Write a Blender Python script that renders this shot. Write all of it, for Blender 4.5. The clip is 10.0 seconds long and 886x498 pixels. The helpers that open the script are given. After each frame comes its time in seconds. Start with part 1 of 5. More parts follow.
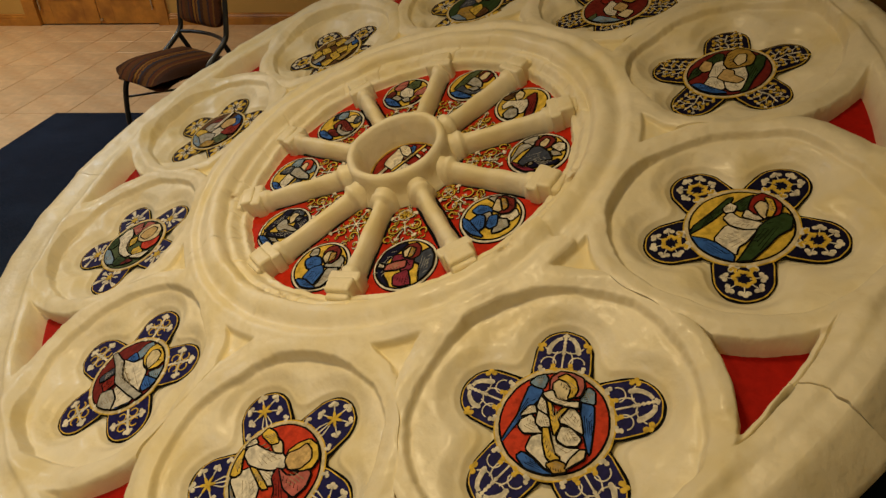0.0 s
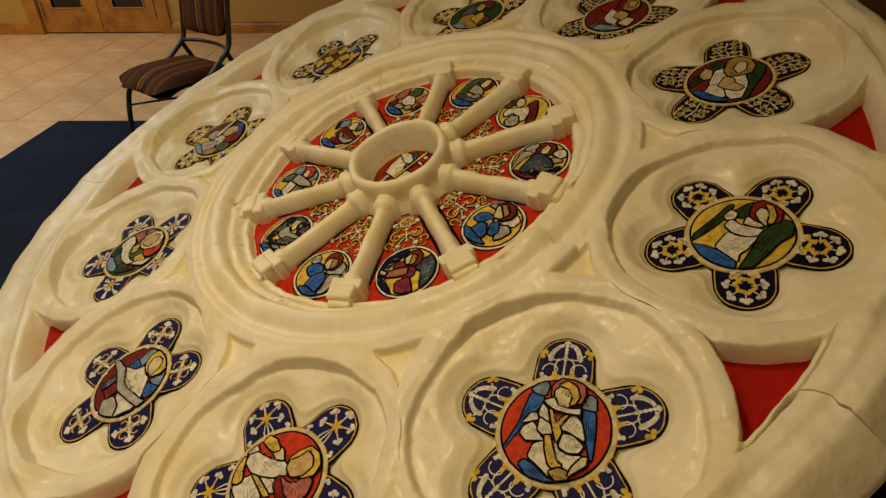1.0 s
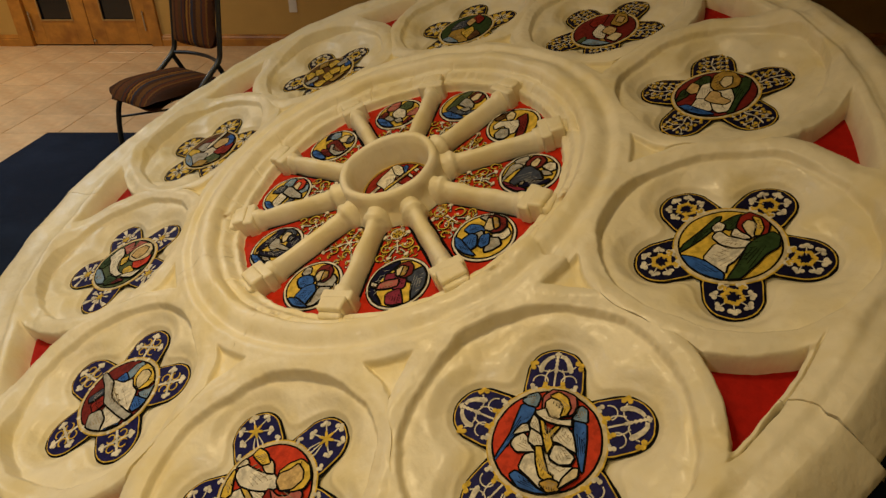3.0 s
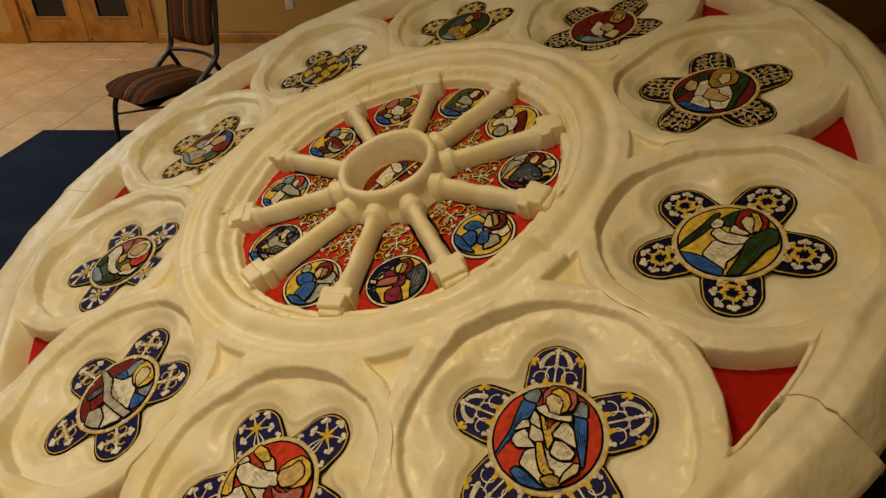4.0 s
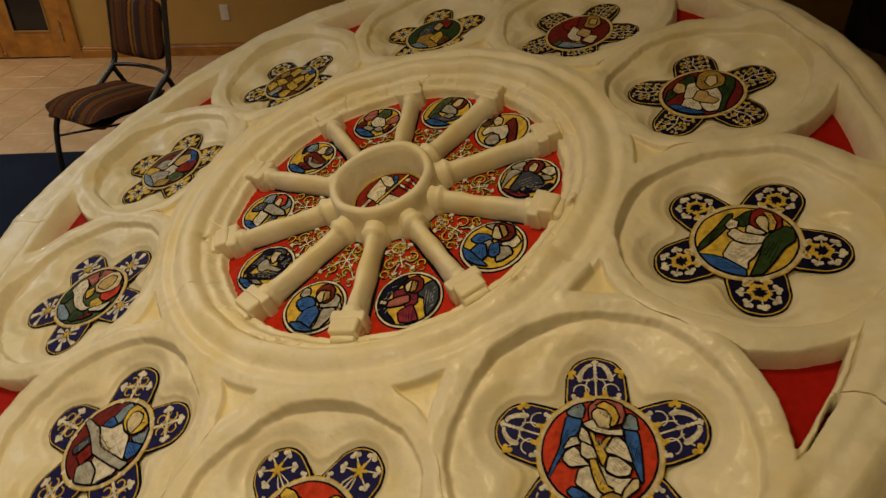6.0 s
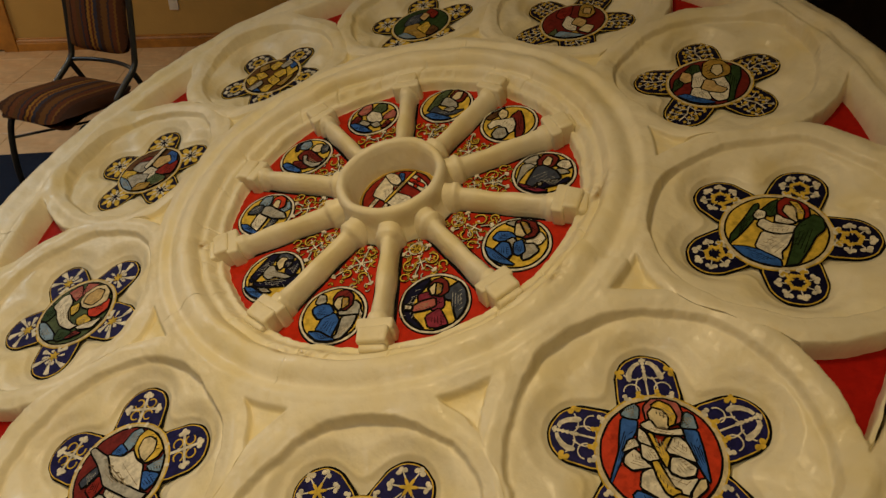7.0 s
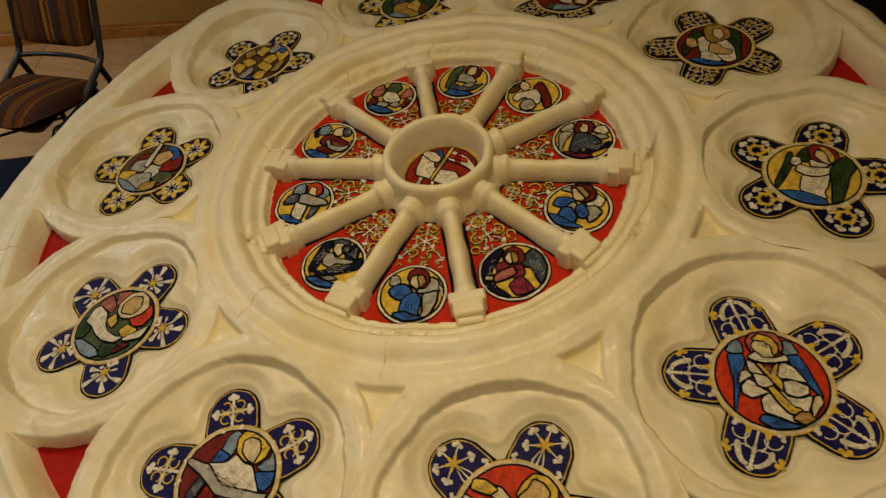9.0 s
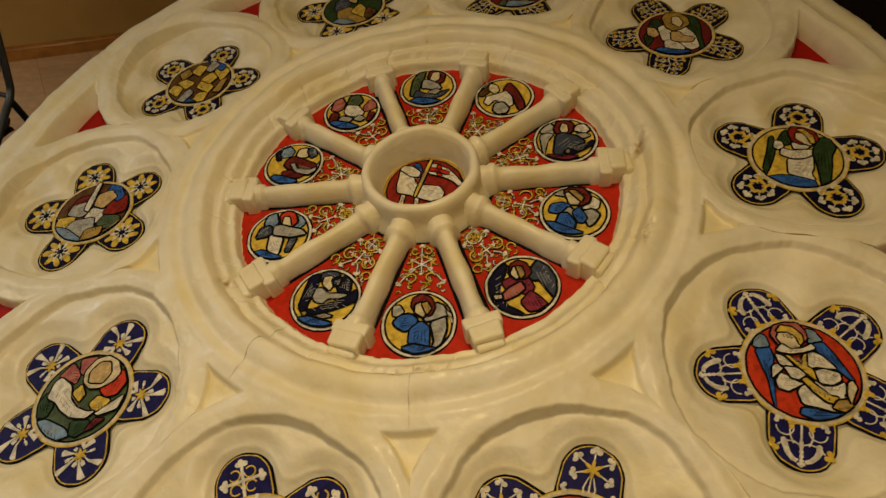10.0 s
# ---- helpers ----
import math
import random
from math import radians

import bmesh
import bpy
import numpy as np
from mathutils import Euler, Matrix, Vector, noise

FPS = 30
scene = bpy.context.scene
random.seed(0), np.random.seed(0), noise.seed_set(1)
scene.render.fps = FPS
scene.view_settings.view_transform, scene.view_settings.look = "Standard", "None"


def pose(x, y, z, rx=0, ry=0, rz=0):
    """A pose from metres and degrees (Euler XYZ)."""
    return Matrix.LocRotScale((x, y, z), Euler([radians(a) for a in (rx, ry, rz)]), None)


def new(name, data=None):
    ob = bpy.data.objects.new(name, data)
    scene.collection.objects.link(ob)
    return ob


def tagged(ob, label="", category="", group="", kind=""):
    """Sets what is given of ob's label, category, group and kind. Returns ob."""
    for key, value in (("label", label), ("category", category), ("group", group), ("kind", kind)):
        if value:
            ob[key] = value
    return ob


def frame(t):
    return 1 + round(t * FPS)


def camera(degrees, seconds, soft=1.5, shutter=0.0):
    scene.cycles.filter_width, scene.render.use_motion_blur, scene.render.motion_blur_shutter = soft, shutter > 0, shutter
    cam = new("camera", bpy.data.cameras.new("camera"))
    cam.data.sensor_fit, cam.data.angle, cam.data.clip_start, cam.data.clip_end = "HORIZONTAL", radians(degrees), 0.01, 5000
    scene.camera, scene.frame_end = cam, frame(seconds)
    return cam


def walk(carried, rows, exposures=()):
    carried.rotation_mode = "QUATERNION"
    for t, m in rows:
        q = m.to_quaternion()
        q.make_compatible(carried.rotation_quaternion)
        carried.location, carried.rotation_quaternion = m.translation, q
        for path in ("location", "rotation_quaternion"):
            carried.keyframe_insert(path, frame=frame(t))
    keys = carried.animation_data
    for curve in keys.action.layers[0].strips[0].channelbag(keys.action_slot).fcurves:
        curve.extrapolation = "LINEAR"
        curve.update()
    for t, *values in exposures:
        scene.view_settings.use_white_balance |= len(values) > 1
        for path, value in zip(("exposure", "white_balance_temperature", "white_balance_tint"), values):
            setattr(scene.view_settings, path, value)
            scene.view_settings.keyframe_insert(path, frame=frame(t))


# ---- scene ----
cam = camera(70.82, 10.0, soft=1.4, shutter=0.5)
ROWS = [
    (0, 1.5239, -0.9755, 1.3485, 57.3266, 0.6448, 53.2537),
    (0.5, 1.5254, -0.9755, 1.3475, 57.6890, 0.7826, 53.2040),
    (1, 1.5261, -0.9779, 1.3499, 58.0001, 0.7248, 53.3484),
    (1.5, 1.5300, -0.9801, 1.3495, 58.3458, 0.6300, 53.1673),
    (2, 1.5306, -0.9817, 1.3497, 58.7392, 0.5423, 52.9978),
    (2.5, 1.5298, -0.9809, 1.3508, 59.1634, 0.2879, 52.6890),
    (4, 1.5257, -0.9912, 1.3498, 58.9231, 0.1662, 52.2021),
    (4.5, 1.5162, -1.0015, 1.3461, 58.7050, -0.2765, 51.0157),
    (5, 1.4837, -1.0379, 1.3458, 59.6141, -0.4038, 48.2918),
    (5.5, 1.4297, -1.0824, 1.3456, 58.6374, -0.0432, 46.3581),
    (5.7, 1.4025, -1.0918, 1.3445, 59.4252, -0.4958, 46.4197),
    (6.8, 1.1781, -1.1689, 1.3295, 58.8148, 0.3130, 39.7594),
    (7, 1.1542, -1.1922, 1.3319, 58.6222, -0.9414, 39.9650),
    (7.5, 1.0889, -1.2589, 1.3289, 59.0291, -1.2009, 34.6902),
    (8, 0.9778, -1.3862, 1.3316, 57.9594, 0.5497, 30.1989),
    (8.5, 0.9015, -1.4547, 1.3239, 58.4927, -0.5013, 29.1520),
    (9, 0.8119, -1.4764, 1.3079, 57.5108, -1.2074, 29.2942),
    (9.5, 0.6832, -1.4467, 1.3184, 58.0223, 0.3636, 22.4265),
    (10, 0.5827, -1.4508, 1.3138, 57.0142, 0.1233, 19.9434),
]
EXPOSURES = [(0.0, -0.10), (4.0, -0.11), (5.5, -0.32), (7.5, -0.38), (8.5, -0.34), (10.0, -0.28)]
walk(cam, [(r[0], pose(*r[1:])) for r in ROWS], EXPOSURES)

# ---- light ----
world = bpy.data.worlds.new("room_ambient")
scene.world = world
world.use_nodes = True
world.node_tree.nodes["Background"].inputs[0].default_value = (1.0, 0.75, 0.45, 1)
world.node_tree.nodes["Background"].inputs[1].default_value = 0.014

# the room's own axes: U runs along the wall with the doors, N points at that wall
U = Vector((0.6198, 0.7848, 0.0))
N = Vector((-0.7848, 0.6198, 0.0))
ROOM = Matrix(((U.x, N.x, 0, 0), (U.y, N.y, 0, 0), (0, 0, 1, 0), (0, 0, 0, 1)))
CEIL = 2.75


def lamp(name, a, b, z, energy, size, colour, spread=160):
    data = bpy.data.lights.new(name, "AREA")
    data.shape, data.size, data.energy, data.color = "DISK", size, energy, colour
    data.spread = radians(spread)
    ob = new(name, data)
    ob.matrix_world = ROOM @ pose(a, b, z)
    return ob


AMBER = (1.0, 0.67, 0.19)
lamp("ceiling_lamp_light", -1.6, -2.1, CEIL - 0.06, 17.5, 0.40, (0.95, 0.88, 0.74))
lamp("ceiling_lamp_light", -3.0, 1.2, CEIL - 0.06, 26, 0.40, (0.74, 0.89, 1.0))
lamp("ceiling_lamp_light", -4.0, 2.9, CEIL - 0.06, 30, 0.40, (1.0, 0.80, 0.52))
# added fills without fixtures: amber for mustard wall bounce, then one lifting the wheel
lamp("ceiling_lamp_light", -0.4, -2.6, CEIL - 0.06, 11.5, 0.40, AMBER)
lamp("ceiling_lamp_light", -0.6, -0.5, CEIL - 0.06, 16.5, 0.40, (1.0, 0.75, 0.39), 135)


# ---- materials ----
def material(name, colour, rough=0.5, metal=0.0, vary=0.15, scale=8.0, bump=0.0, bump_scale=60.0, bump2=0.0, bump2_scale=90.0, coat=0.0, tint=None, tint_scale=1.5, spec=0.5, island=0.0, obj_rand=0.0, veins=0.0, patches=()):
    """A principled surface with colour variation at two scales, and relief."""
    m = bpy.data.materials.new(name)
    m.use_nodes = True
    nt = m.node_tree
    b = nt.nodes["Principled BSDF"]
    b.inputs["Roughness"].default_value = rough
    b.inputs["Metallic"].default_value = metal
    b.inputs["Coat Weight"].default_value = coat
    b.inputs["Coat Roughness"].default_value = 0.12
    b.inputs["Specular IOR Level"].default_value = spec
    co = nt.nodes.new("ShaderNodeTexCoord").outputs["Object"]

    def noise_at(s, detail=5.0, rg=0.6):
        n = nt.nodes.new("ShaderNodeTexNoise")
        n.inputs["Scale"].default_value, n.inputs["Detail"].default_value, n.inputs["Roughness"].default_value = s, detail, rg
        nt.links.new(co, n.inputs["Vector"])
        return n.outputs["Fac"]

    def ramp(fac, lo, hi, c0, c1):
        r = nt.nodes.new("ShaderNodeValToRGB")
        r.color_ramp.elements[0].position, r.color_ramp.elements[1].position = lo, hi
        r.color_ramp.elements[0].color, r.color_ramp.elements[1].color = (*c0, 1), (*c1, 1)
        nt.links.new(fac, r.inputs[0])
        return r.outputs[0]

    def mix(kind, fac, a, c):
        x = nt.nodes.new("ShaderNodeMix")
        x.data_type, x.blend_type = "RGBA", kind
        for sock, v in ((x.inputs[0], fac), (x.inputs[6], a), (x.inputs[7], c)):
            if isinstance(v, (int, float)):
                sock.default_value = v
            elif isinstance(v, tuple):
                sock.default_value = (*v, 1)
            else:
                nt.links.new(v, sock)
        return x.outputs[2]

    lo = tuple(c * (1 - vary) for c in colour)
    hi = tuple(min(1, c * (1 + vary)) for c in colour)
    out = ramp(noise_at(scale), 0.3, 0.7, lo, hi)
    if tint:
        f = ramp(noise_at(tint_scale, 3.0), 0.46, 0.68, (0, 0, 0), (1, 1, 1))
        out = mix("MIX", f, out, tint)
    if obj_rand or island:
        src = nt.nodes.new("ShaderNodeObjectInfo").outputs["Random"] if obj_rand else nt.nodes.new("ShaderNodeNewGeometry").outputs["Random Per Island"]
        k = obj_rand or island
        out = mix("MULTIPLY", 1.0, out, ramp(src, 0.0, 1.0, (1 - k,) * 3, (1.0,) * 3))
    if veins:
        # rubbed dirt in scattered places
        grime = ramp(noise_at(16.0, 6.0, 0.68), 0.56, 0.70, (0, 0, 0), (veins, veins, veins))
        out = mix("MIX", grime, out, (0.62, 0.50, 0.27))
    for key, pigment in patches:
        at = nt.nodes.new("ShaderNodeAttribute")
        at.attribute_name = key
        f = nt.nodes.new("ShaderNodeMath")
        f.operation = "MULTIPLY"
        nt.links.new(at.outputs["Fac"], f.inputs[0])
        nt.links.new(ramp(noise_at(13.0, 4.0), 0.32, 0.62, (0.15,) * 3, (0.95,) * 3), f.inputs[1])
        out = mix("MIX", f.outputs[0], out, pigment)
    nt.links.new(out, b.inputs["Base Color"])
    r = nt.nodes.new("ShaderNodeMapRange")
    r.inputs[3].default_value, r.inputs[4].default_value = max(0.02, rough - 0.12), min(1, rough + 0.15)
    nt.links.new(noise_at(scale * 2.3), r.inputs[0])
    nt.links.new(r.outputs[0], b.inputs["Roughness"])
    if bump:
        bn = nt.nodes.new("ShaderNodeBump")
        bn.inputs["Strength"].default_value, bn.inputs["Distance"].default_value = 1.0, bump
        nt.links.new(noise_at(bump_scale, 2.5), bn.inputs["Height"])
        if bump2:
            bf = nt.nodes.new("ShaderNodeBump")
            bf.inputs["Distance"].default_value = bump2
            nt.links.new(noise_at(bump2_scale, 4.0), bf.inputs["Height"])
            nt.links.new(bf.outputs[0], bn.inputs["Normal"])
        nt.links.new(bn.outputs[0], b.inputs["Normal"])
    return m


PLASTER = material("gloss_painted_plaster", (0.80, 0.73, 0.54), 0.40, vary=0.07, scale=9, bump=0.0036, bump_scale=20, bump2=0.0010, bump2_scale=70, tint=(0.77, 0.67, 0.40), tint_scale=5.5, spec=0.4, coat=0.05, veins=0.28, patches=(("yellowed", (0.80, 0.68, 0.36)), ("opening_red", (0.66, 0.42, 0.31)), ("stained", (0.36, 0.25, 0.10))))
LEAD = material("black_lead_line", (0.004, 0.0036, 0.0034), 0.75, vary=0.3, scale=60, bump=0.0005, bump_scale=200, spec=0.07)
GLASS = {}


def paint(name, colour, vary=0.30, rough=0.5, plain=False):
    GLASS[name] = material("painted_glass_" + name, colour, rough, vary=vary, scale=45, bump=0.0008, bump_scale=160, tint=tuple(c * (0.85 if plain else 0.62) for c in colour), tint_scale=55, spec=0.07)


paint("navy", (0.013, 0.012, 0.080))
paint("dark", (0.0055, 0.0055, 0.026))
paint("red", (0.47, 0.024, 0.008), 0.15, plain=True)
paint("deep_red", (0.36, 0.010, 0.005), 0.1, plain=True)
paint("scarlet", (0.54, 0.045, 0.014), 0.22)
paint("crimson", (0.24, 0.020, 0.012))
paint("maroon", (0.16, 0.018, 0.014))
paint("rose", (0.42, 0.12, 0.10))
paint("plum", (0.22, 0.025, 0.05))
paint("gold", (0.66, 0.45, 0.060), 0.24)
paint("ochre", (0.40, 0.25, 0.05))
paint("cream", (0.64, 0.54, 0.33), 0.14)
paint("white", (0.70, 0.65, 0.53), 0.20)
paint("grey", (0.38, 0.37, 0.33))
paint("tan", (0.55, 0.38, 0.16))
paint("blue", (0.035, 0.12, 0.42))
paint("sky", (0.20, 0.30, 0.42))
paint("green", (0.028, 0.056, 0.018))
paint("moss", (0.08, 0.11, 0.05))
paint("slate", (0.05, 0.06, 0.09))
paint("brown", (0.12, 0.055, 0.02))
paint("umber", (0.30, 0.24, 0.15))


# ---- building tools ----
def link_mesh(name, me, mat, parent=None, label="", m=None, smooth=False):
    if mat is not None and not me.materials:
        me.materials.append(mat)
    if smooth:
        me.polygons.foreach_set("use_smooth", [True] * len(me.polygons))
    ob = new(name, me)
    if parent:
        ob.parent = parent
    if m is not None:
        ob.matrix_basis = m
    if label:
        ob["label"] = label
    return ob


def part(name, bm, mat, parent=None, label="", m=None, smooth=False):
    me = bpy.data.meshes.new(name)
    bm.to_mesh(me)
    bm.free()
    return link_mesh(name, me, mat, parent, label, m, smooth)


def empty(name, m=None, parent=None):
    ob = new(name)
    ob.empty_display_size = 0.05
    if parent:
        ob.parent = parent
    if m is not None:
        ob.matrix_basis = m
    return ob


def box(bm, lo, hi, bevel=0.0, m=None, seg=2):
    r = bmesh.ops.create_cube(bm, size=1)
    vs = r["verts"]
    s = [h - l for l, h in zip(lo, hi)]
    c = [(h + l) / 2 for l, h in zip(lo, hi)]
    for v in vs:
        v.co = Vector((v.co.x * s[0] + c[0], v.co.y * s[1] + c[1], v.co.z * s[2] + c[2]))
    if bevel:
        es = list({e for v in vs for e in v.link_edges})
        r = bmesh.ops.bevel(bm, geom=es, offset=bevel, segments=seg, affect="EDGES", profile=0.6)
        vs = list({v for f in r["faces"] for v in f.verts} | {v for v in vs if v.is_valid})
    if m is not None:
        for v in vs:
            v.co = m @ v.co
    return bm


def revolve(bm, profile, steps, m=None, lumps=0.0):
    """A ring of the (radius, height) profile turned about z."""
    rings = []
    for i in range(steps):
        a = 2 * math.pi * i / steps
        ring = []
        for r, z in profile:
            p = Vector((r * math.cos(a), r * math.sin(a), z))
            if lumps:
                p += lumps * noise.noise_vector(p * 14 + Vector((3, 1, 7)))
            ring.append(bm.verts.new(m @ p if m is not None else p))
        rings.append(ring)
    for i in range(steps):
        a, b = rings[i], rings[(i + 1) % steps]
        for j in range(len(profile) - 1):
            bm.faces.new((a[j], b[j], b[j + 1], a[j + 1]))
    return bm


def tube(bm, points, radius, sides=8, closed=False):
    """A round bar along the points."""
    pts = [Vector(p) for p in points]
    rings, up = [], Vector((0.13, 0.21, 0.97)).normalized()
    n = len(pts)
    for i, p in enumerate(pts):
        d = (pts[(i + 1) % n] - pts[i - 1]) if closed or 0 < i < n - 1 else (pts[1] - pts[0] if i == 0 else pts[-1] - pts[-2])
        d.normalize()
        s = d.cross(up)
        if s.length < 1e-3:
            s = d.orthogonal()
        s.normalize()
        t = s.cross(d)
        rings.append([bm.verts.new(p + radius * (math.cos(2 * math.pi * k / sides) * s + math.sin(2 * math.pi * k / sides) * t)) for k in range(sides)])
    for i in range(n if closed else n - 1):
        a, b = rings[i], rings[(i + 1) % n]
        for k in range(sides):
            bm.faces.new((a[k], a[(k + 1) % sides], b[(k + 1) % sides], b[k]))
    if not closed:
        bm.faces.new(rings[0][::-1])
        bm.faces.new(rings[-1])
    return bm


def smooth_curve(pts, n=8):
    """Catmull-Rom through the points."""
    P = [Vector(p) for p in pts]
    out = []
    for i in range(len(P) - 1):
        a, b, c, d = P[max(i - 1, 0)], P[i], P[i + 1], P[min(i + 2, len(P) - 1)]
        for k in range(n):
            t = k / n
            out.append(0.5 * ((2 * b) + (c - a) * t + (2 * a - 5 * b + 4 * c - d) * t * t + (3 * b - a - 3 * c + d) * t ** 3))
    return out + [P[-1]]


class Flat:
    """Thin flat pieces, each with a top face and a skirt, joined in one mesh."""

    def __init__(self):
        self.v, self.f = [], []

    def add(self, pts, z, depth=0.002):
        pts = [(p[0], p[1]) for p in pts]
        area = sum(a[0] * b[1] - b[0] * a[1] for a, b in zip(pts, pts[1:] + pts[:1]))
        if area < 0:
            pts = pts[::-1]
        k, n = len(self.v), len(pts)
        self.v += [(x, y, z) for x, y in pts] + [(x, y, z - depth) for x, y in pts]
        self.f.append(tuple(range(k, k + n)))
        self.f += [(k + n + i, k + n + (i + 1) % n, k + (i + 1) % n, k + i) for i in range(n)]
        return self

    def mesh(self, name):
        me = bpy.data.meshes.new(name)
        me.from_pydata(self.v, [], self.f)
        me.update()
        return me


def wob(pts, amount, seed=0):
    """Uneven, hand-cut edges."""
    return [(x + amount * noise.noise((x * 40, y * 40, seed)), y + amount * noise.noise((x * 40, y * 40, seed + 9.5))) for x, y in pts]


def ellipse(x, y, a, b, rot=0.0, n=22):
    c, s = math.cos(radians(rot)), math.sin(radians(rot))
    return [(x + a * math.cos(t) * c - b * math.sin(t) * s, y + a * math.cos(t) * s + b * math.sin(t) * c) for t in (2 * math.pi * i / n for i in range(n))]


def leaf(x, y, a, b, rot=0.0, n=22):
    """A pointed lens, a long and b wide by halves."""
    c, s = math.cos(radians(rot)), math.sin(radians(rot))
    out = []
    for i in range(n):
        t = 2 * math.pi * i / n
        px, py = a * math.cos(t), b * math.sin(t) * abs(math.sin(t)) ** 0.45
        out.append((x + px * c - py * s, y + px * s + py * c))
    return out


def strip(pts, w0, w1=None):
    """A flat ribbon along 2D points, as one outline."""
    w1 = w0 if w1 is None else w1
    L, R = [], []
    n = len(pts)
    for i, p in enumerate(pts):
        q0, q1 = pts[max(i - 1, 0)], pts[min(i + 1, n - 1)]
        dx, dy = q1[0] - q0[0], q1[1] - q0[1]
        d = math.hypot(dx, dy) or 1
        w = w0 + (w1 - w0) * i / (n - 1)
        L.append((p[0] - dy / d * w, p[1] + dx / d * w))
        R.append((p[0] + dy / d * w, p[1] - dx / d * w))
    return L + R[::-1]


def arc(x, y, r, a0, a1, n=10):
    return [(x + r * math.cos(radians(a0 + (a1 - a0) * i / n)), y + r * math.sin(radians(a0 + (a1 - a0) * i / n))) for i in range(n + 1)]


def capsule(x0, x1, r, n=14, bulge=0.0):
    """A petal along x: a straight-sided tongue with a round end."""
    pts = [(x0, -r * 0.92)]
    pts += [(x0 + (x1 - x0) * 0.5, -r * (1 + bulge))]
    pts += [(x1 + r * math.cos(radians(-90 + 180 * i / n)), r * math.sin(radians(-90 + 180 * i / n))) for i in range(n + 1)]
    pts += [(x0 + (x1 - x0) * 0.5, r * (1 + bulge)), (x0, r * 0.92)]
    return pts


def clip_circle(pts, cx, cy, r):
    out = []
    for x, y in pts:
        d = math.hypot(x - cx, y - cy)
        out.append((x, y) if d <= r else (cx + (x - cx) * r / d, cy + (y - cy) * r / d))
    return out

# ---- the rose window ----
TILT_DEG, CENTRE_Z = 21.5, 0.50
PETAL_R, PETAL_X0, PETAL_X1, MED_R = 0.0645, 0.085, 0.1535, 0.1195
CELL_SIZE = [1.05, 1.055, 1.005, 1.025, 1.01, 1.01, 1.01, 1.0, 1.0, 1.03]
# small hand-made shifts of the panels from the even ring
OFFSETS = [(-0.006, 0.006), (0.011, -0.007), (0.000, 0.003), (-0.0105, 0.0065), (0.000, 0.003), (-0.007, 0.008), (-0.003, -0.006), (0.011, -0.002), (0.009, -0.0085), (-0.007, -0.004)]
WHEEL_OFFSETS = [(-0.007, 0.004), (0.000, 0.000), (0.000, -0.007), (0.009, 0.000), (0.006, 0.002), (0.002, 0.007), (0.004, 0.009), (-0.004, 0.007), (-0.013, 0.006), (-0.004, 0.011)]

rose = empty("rose_window", pose(0, 0, CENTRE_Z, TILT_DEG, 0, 0))
tagged(rose, "large cream plaster rose window model with painted glass panels, lying tilted", "rose window")


def sstep(x, lo, hi):
    t = np.clip((x - lo) / (hi - lo), 0, 1)
    return t * t * (3 - 2 * t)


def waves(x, y, size, seed):
    """Soft lumps as a sum of slow waves."""
    rng = np.random.RandomState(seed)
    out = 0
    for _ in range(9):
        a, ph, k = rng.uniform(0, 6.28), rng.uniform(0, 6.28), rng.uniform(0.6, 1.5) * 6.28 / size
        out = out + np.sin(k * (x * np.cos(a) + y * np.sin(a)) + ph)
    return out / 4.5


# broken, stained places on the moulding: place and spread along and across the ring
CHIPS = ((0.205, -0.548, 0.030, 0.012), (0.140, -0.575, 0.022, 0.010), (0.545, 0.215, 0.016, 0.040), (0.600, -0.090, 0.014, 0.030), (-0.360, -0.455, 0.020, 0.014))


def chip_mask(x, y, cx, cy, a, b):
    return np.exp(-(((x - cx) / a) ** 2 + ((y - cy) / b) ** 2))


